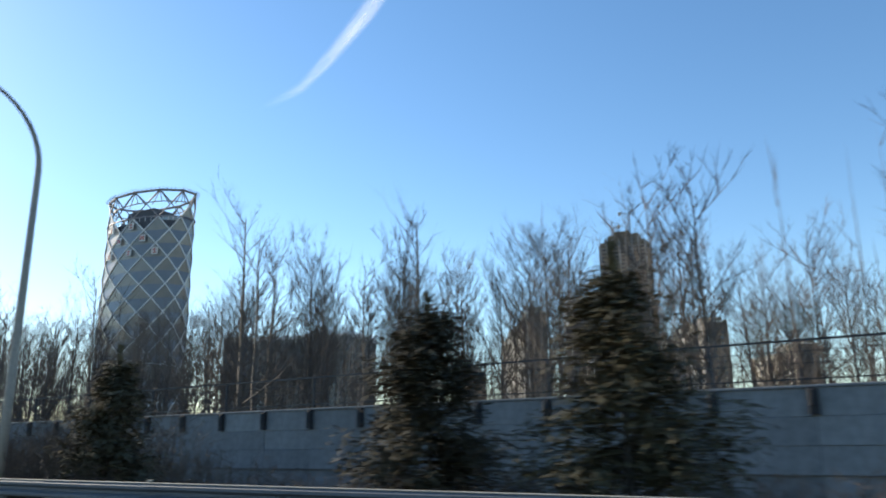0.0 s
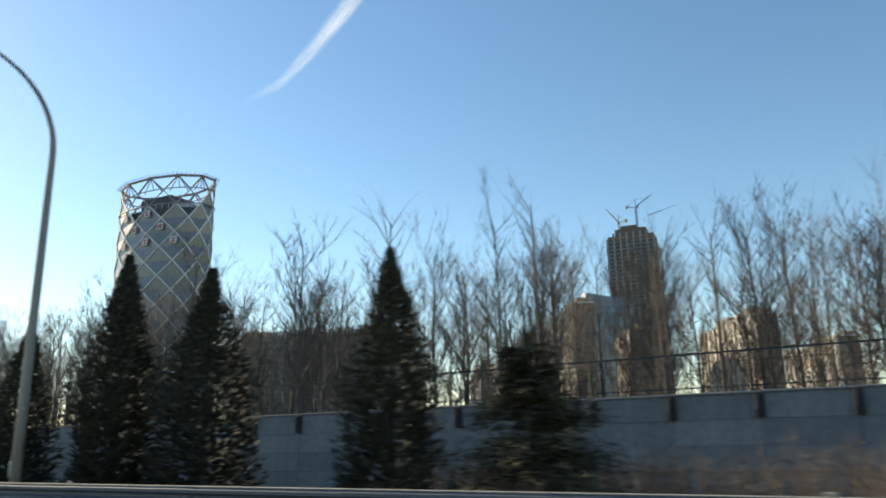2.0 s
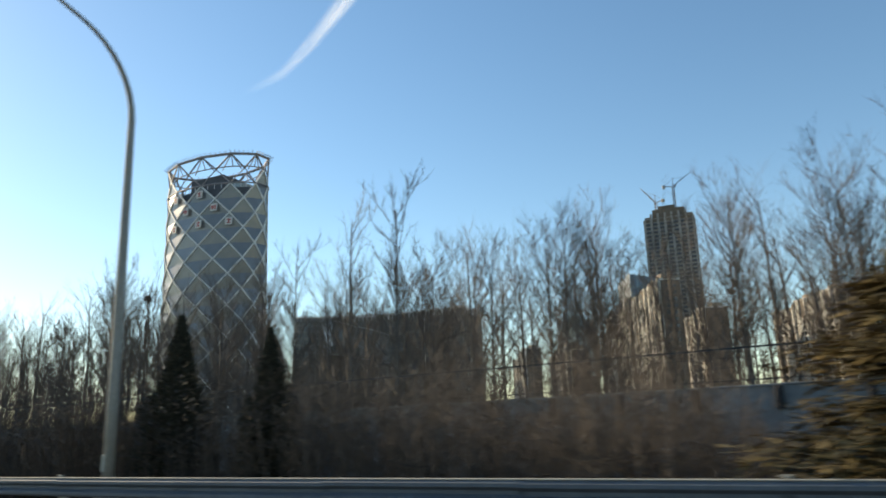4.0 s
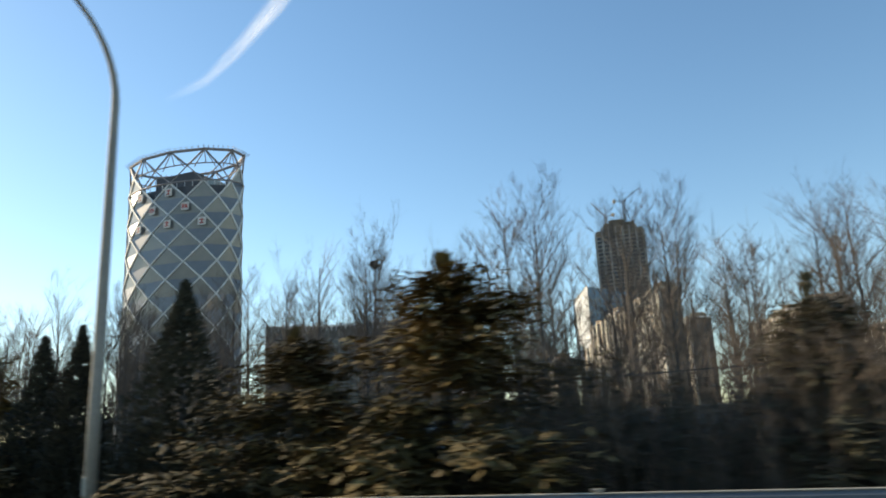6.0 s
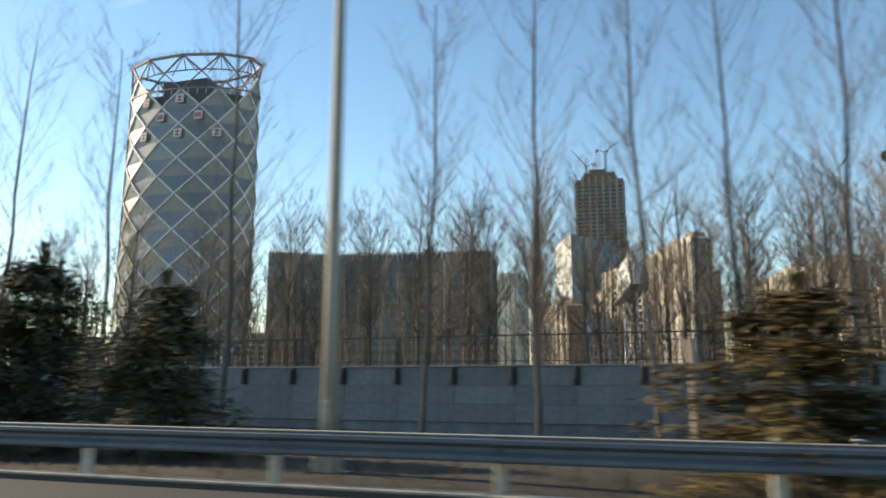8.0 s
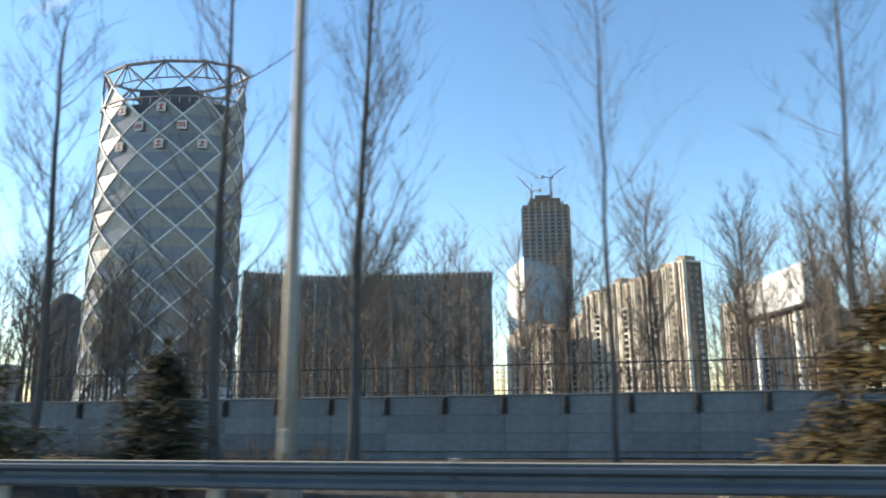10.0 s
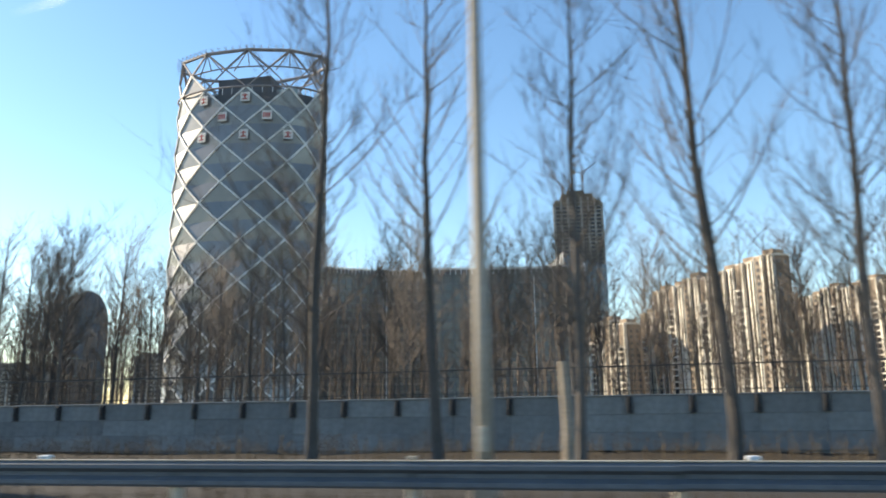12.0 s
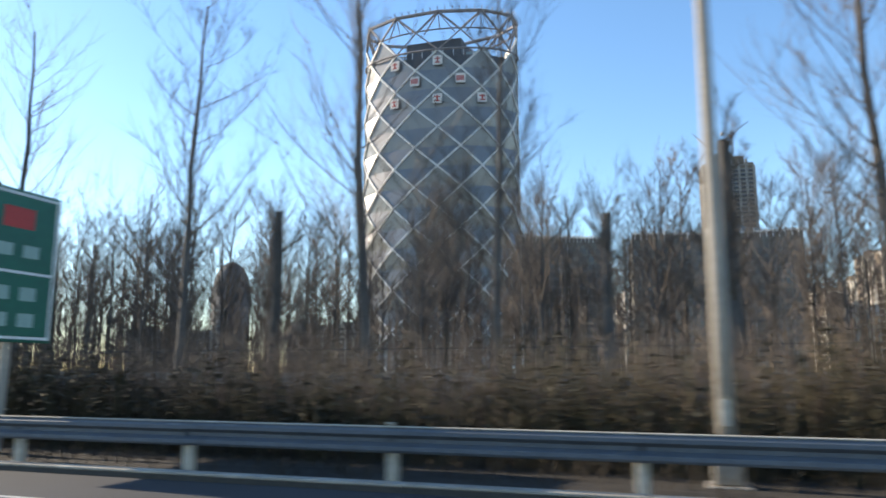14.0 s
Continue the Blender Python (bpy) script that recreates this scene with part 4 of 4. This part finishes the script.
def juniper_meshes(seed, width=0.17):
    """A dense columnar juniper one metre high before scaling."""
    rng = random.Random(seed)
    tv, tf, cv, cf = [], [], [], []
    tube(tv, tf, [Vector((0, 0, -0.05)), Vector((0, 0, 0.9))], [0.018, 0.004], 7)
    for k in range(7000):
        z = rng.random() ** 1.15
        az = rng.uniform(0, 2 * math.pi)
        lump = 0.8 + 0.35 * noise.noise((math.cos(az) * 1.6 + seed, math.sin(az) * 1.6, z * 5))
        r = width * 1.15 * lump * float(np.interp(z, (0, 0.1, 0.5, 0.72, 0.85, 1), (0.85, 1, 0.92, 0.46, 0.24, 0.02))) * rng.uniform(0.45, 1.0)
        out = 0.75 * (1 - 0.6 * z)
        d = Vector((math.cos(az) * out, math.sin(az) * out, rng.uniform(0.3, 1.0))).normalized()
        small = 1 - 0.45 * z
        leaf_fan(cv, cf, Vector((math.cos(az) * r, math.sin(az) * r, z * 0.96)), d, rng.uniform(0.025, 0.055) * small, rng.uniform(0.007, 0.014) * small, rng)
    return raw_mesh("trunk", tv, tf, BARK), raw_mesh("crown", cv, cf, NEEDLE_DARK)


CEDARS = [cedar_meshes(s, w, n, None, 0.0, 2.45) for s, w, n in ((31, 0.46, 9), (32, 0.52, 10), (33, 0.46, 9), (34, 0.54, 10))]
OLIVE_CEDAR = cedar_meshes(35, 0.6, 8, NEEDLE_OLIVE, 0.0, 2.45)
LOW_CEDARS = [cedar_meshes(36, 0.95, 8, None, 2.3, 1.9), cedar_meshes(37, 1.05, 8, None, 2.3, 1.9)]
JUNIPERS = [juniper_meshes(s, w) for s, w in ((41, 0.17), (42, 0.2), (43, 0.15))]
CEDAR_AT = ((-5.1, 4.5), (-9.1, 4.1), (-18.1, 3.6), (-44.1, 3.0), (-66.2, 3.8), (-72.7, 3.3), (-77.1, 3.5), (-121.1, 4.7), (-124.1, 3.5), (-133.6, 4.1), (-135.5, 3.5), (-137.8, 3.5), (-141.5, 3.8), (-144.2, 3.3), (-156.4, 2.8), (-167.9, 3.3),
            (-171.3, 4.1), (-174.4, 4.1), (-202.2, 2.4), (-207.3, 3.2), (-248.6, 2.9), (-251.5, 2.6), (-253.4, 3.0), (-255.8, 2.5), (-262.5, 3.2), (-261.3, 2.0), (-102, 3.6), (-108, 3.8), (-115, 3.4), (-182, 3.4), (-190, 3.0), (14, 4.2))
JUNIPER_AT = ((-47.0, 5.1), (-52.2, 5.4), (-54.8, 6.0), (-58.9, 4.6), (-62.4, 5.4), (-88.8, 3.5), (-91.8, 4.1), (-127.2, 5.0), (-129.8, 4.2), (-131.2, 4.1))
for i, (x, top) in enumerate(CEDAR_AT):
    olive = x in (-77.1, -133.6, -262.5, -251.5, -124.1, -121.1, -156.4, -190, -207.3)
    wide = 1.15 if x < -245 else 0.95 if x > -30 else 1.6 if x == -156.4 else 1.35 if olive else 1.25 if -90 < x < -70 else 1.1
    g = ground_z(x, CONIFER_Y)
    h = top + 0.38 - g
    ob = thing("cedar", Matrix.LocRotScale((x, CONIFER_Y + 0.3 * math.sin(i * 2.1), g), Euler((0, 0, i * 1.3)), (h * wide, h * wide, h)), "olive spreading cedar beside the guard rail, sunlit yellow in its colour" if olive else "dark layered cedar beside the guard rail", "conifer", "cedars on the verge")
    kind = LOW_CEDARS[int(olive)] if x < -245 else OLIVE_CEDAR if olive else CEDARS[i % 4]
    hang("trunk", kind[0], ob)
    hang("crown", kind[1], ob)
for i, (x, top) in enumerate(JUNIPER_AT):
    g = ground_z(x, CONIFER_Y)
    h = top + 0.38 - g
    ob = thing("juniper", Matrix.LocRotScale((x, CONIFER_Y + 0.2 * math.sin(i * 2.1), g), Euler((0, 0, i * 1.3)), (h * 1.2, h * 1.2, h)), "dark dense columnar juniper beside the guard rail", "conifer", "junipers on the verge")
    hang("trunk", JUNIPERS[i % 3][0], ob)
    hang("crown", JUNIPERS[i % 3][1], ob)


# ---- shrubs and dry grass ----
def thicket(name, x0, x1, y0, y1, height, count, mat, label, seed, leafy=False):
    """Many thin stems with side twigs, uneven in height."""
    rng = random.Random(seed)
    v, f = [], []
    for k in range(count):
        x, y = rng.uniform(x0, x1), rng.uniform(y0, y1)
        z = ground_z(x, y)
        edge = min(1, (x1 - x) / 2, (x - x0) / 2) * 0.5 + 0.5
        h = height * edge * (0.72 + 0.45 * noise.noise((x * 0.5, y * 0.7, seed))) * rng.uniform(0.6, 1.1)
        tip = Vector((x + rng.uniform(-0.3, 0.3) * h, y + rng.uniform(-0.25, 0.25) * h, z + h))
        root = Vector((x, y, z - 0.03))
        r = 0.011 if not leafy else 0.02
        spike(v, f, [root, root.lerp(tip, 0.5) + Vector((rng.uniform(-0.1, 0.1), 0, 0)), tip], r)
        for q in range(4 if height > 0.6 else 1):
            s = root.lerp(tip, rng.uniform(0.25, 0.95))
            if leafy:
                leaf_fan(v, f, s, Vector((rng.uniform(-1, 1), rng.uniform(-1, 1), rng.uniform(-0.2, 0.7))).normalized(), rng.uniform(0.12, 0.26), rng.uniform(0.03, 0.06), rng)
            else:
                e = s + Vector((rng.uniform(-1, 1), rng.uniform(-1, 1), rng.uniform(0.2, 1))).normalized() * h * rng.uniform(0.15, 0.35)
                spike(v, f, [s, e], r * 0.8)
    tagged(new(name, raw_mesh(name, v, f, mat)), label, "shrub" if "grass" not in name else "grass", kind="stuff")


BROWN_LABEL = "leafless brown winter shrubs along the verge"
thicket("shrubs", -35.8, -17.1, 10.8, 15.5, 2.75, 3200, SHRUB, BROWN_LABEL, 1)
thicket("shrubs", -47.9, -34.8, 10.8, 15.5, 1.7, 1500, SHRUB, BROWN_LABEL, 11)
thicket("shrubs", -17.1, 13, 11.5, 14.5, 1.3, 1500, SHRUB, BROWN_LABEL, 2)
thicket("shrubs", -120.2, -78.8, 11.2, 15.5, 3.65, 7000, SHRUB, BROWN_LABEL, 3)
thicket("shrubs", -226.3, -211.5, 12.5, 15.5, 1.7, 1500, SHRUB, BROWN_LABEL, 4)
thicket("shrubs", -300, -254, 11.8, 16, 2.9, 6000, SHRUB, BROWN_LABEL, 5)
thicket("evergreen_shrubs", -296, -259, 11.4, 13.8, 2.6, 3200, FOLIAGE_OLIVE, "olive evergreen shrubs along the verge", 6, True)
thicket("evergreen_shrubs", -146, -111, 11.8, 14.6, 3.0, 5200, NEEDLE_DARK, "dark evergreen hedge among the cedars", 7, True)
thicket("evergreen_shrubs", -266, -246, 11.6, 13.6, 2.1, 3600, NEEDLE, "dark spreading evergreen shrubs under the cedars", 12, True)
thicket("dry_grass", -300, 30, 9.6, 11.8, 0.5, 11000, SHADED_GRASS, "tufts of withered grass behind the guard rail, darkened for shade", 8)
thicket("dry_brush", -264, -203, 26.5, 29.8, 1.3, 1300, DRY_GRASS, "tan dry brush at the foot of the wall", 10)
thicket("dry_grass", -300, 30, 14, 21.5, 0.42, 2500, DRY_GRASS, "dry winter grass before the wall", 9)

# a bird's nest in the fork of a bare tree
bare_tree(-144.5, 54, TREE_KINDS[0], 1.22, 0.4, "tall bare winter poplar with a nest behind the wall", "bare trees behind the wall")
for x, y, z in ((-144.5, 54, 16.1),):
    v, f = [], []
    nr = random.Random(int(z * 10))
    for k in range(160):
        a, b = [Vector((nr.gauss(0, 1), nr.gauss(0, 1), nr.gauss(0, 0.8))).normalized() * 0.42 for _ in range(2)]
        beam(v, f, a, a.lerp(b, 0.7), 0.025, 3)
    ob = new("bird_nest", raw_mesh("bird_nest", v, f, NEST))
    ob.matrix_basis = pose(x, y, z)
    tagged(ob, "dark round twig nest high in a bare tree", "nest", "nests")

# ---- contrail ----
trail = bpy.data.materials.new("contrail_ice")
trail.use_nodes = True
tn, tl = trail.node_tree.nodes, trail.node_tree.links
for old in list(tn):
    if old.type != "OUTPUT_MATERIAL":
        tn.remove(old)
ice, clear, blend = tn.new("ShaderNodeBsdfTranslucent"), tn.new("ShaderNodeBsdfTransparent"), tn.new("ShaderNodeMixShader")
ice.inputs["Color"].default_value = (0.95, 0.95, 0.95, 1)
tl.new(clear.outputs[0], blend.inputs[1])
tl.new(ice.outputs[0], blend.inputs[2])
tl.new(blend.outputs[0], tn["Material Output"].inputs["Surface"])
uv = tn.new("ShaderNodeUVMap")
sep = tn.new("ShaderNodeSeparateXYZ")
tl.new(uv.outputs[0], sep.inputs[0])
edge = tn.new("ShaderNodeMath")
edge.operation = "PINGPONG"
edge.inputs[1].default_value = 0.5
tl.new(sep.outputs[1], edge.inputs[0])
soft_edge = tn.new("ShaderNodeMapRange")
soft_edge.interpolation_type = "SMOOTHSTEP"
soft_edge.inputs["From Max"].default_value = 0.45
tl.new(edge.outputs[0], soft_edge.inputs["Value"])
fade = tn.new("ShaderNodeMapRange")
fade.inputs["From Min"].default_value, fade.inputs["From Max"].default_value = 0.0, 0.5
fade.inputs["To Min"].default_value, fade.inputs["To Max"].default_value = 0.0, 0.3
tl.new(sep.outputs[0], fade.inputs["Value"])
wisp = tn.new("ShaderNodeTexNoise")
wisp.inputs["Scale"].default_value = 7.0
tl.new(uv.outputs[0], wisp.inputs["Vector"])
wr = tn.new("ShaderNodeMapRange")
wr.inputs["From Min"].default_value, wr.inputs["From Max"].default_value, wr.inputs["To Min"].default_value = 0.25, 0.6, 0.45
tl.new(wisp.outputs[0], wr.inputs["Value"])
m1, m2 = tn.new("ShaderNodeMath"), tn.new("ShaderNodeMath")
m1.operation = m2.operation = "MULTIPLY"
tl.new(soft_edge.outputs[0], m1.inputs[0])
tl.new(fade.outputs[0], m1.inputs[1])
tl.new(m1.outputs[0], m2.inputs[0])
tl.new(wr.outputs[0], m2.inputs[1])
tl.new(m2.outputs[0], blend.inputs["Fac"])


def vapour(ways, width, growth, label):
    """A ribbon of ice cloud far up, along directions from the road."""
    ways = [Vector(w).normalized() for w in ways]
    n = len(ways) - 1
    cv, cu = [], []
    for i, w in enumerate(ways):
        q = w * 4200
        side = w.cross((ways[min(i + 1, n)] - ways[max(i - 1, 0)]).normalized()).normalized() * (width + growth * i)
        cv += [q - side, q + side]
        cu += [(i / n, 0.0), (i / n, 1.0)]
    me = raw_mesh("contrail", cv, [(2 * i, 2 * i + 2, 2 * i + 3, 2 * i + 1) for i in range(n)], trail)
    layer = me.uv_layers.new()
    for poly in me.polygons:
        for li in poly.loop_indices:
            layer.data[li].uv = cu[me.loops[li].vertex_index]
    return tagged(new("contrail", me), label, "cloud", kind="structure")


vapour(((-0.645, 0.635, 0.415), (-0.607, 0.661, 0.443), (-0.563, 0.671, 0.484), (-0.51, 0.676, 0.533), (-0.44, 0.67, 0.6), (-0.33, 0.655, 0.68)), 25, 11, "thin white vapour trail across the blue sky")
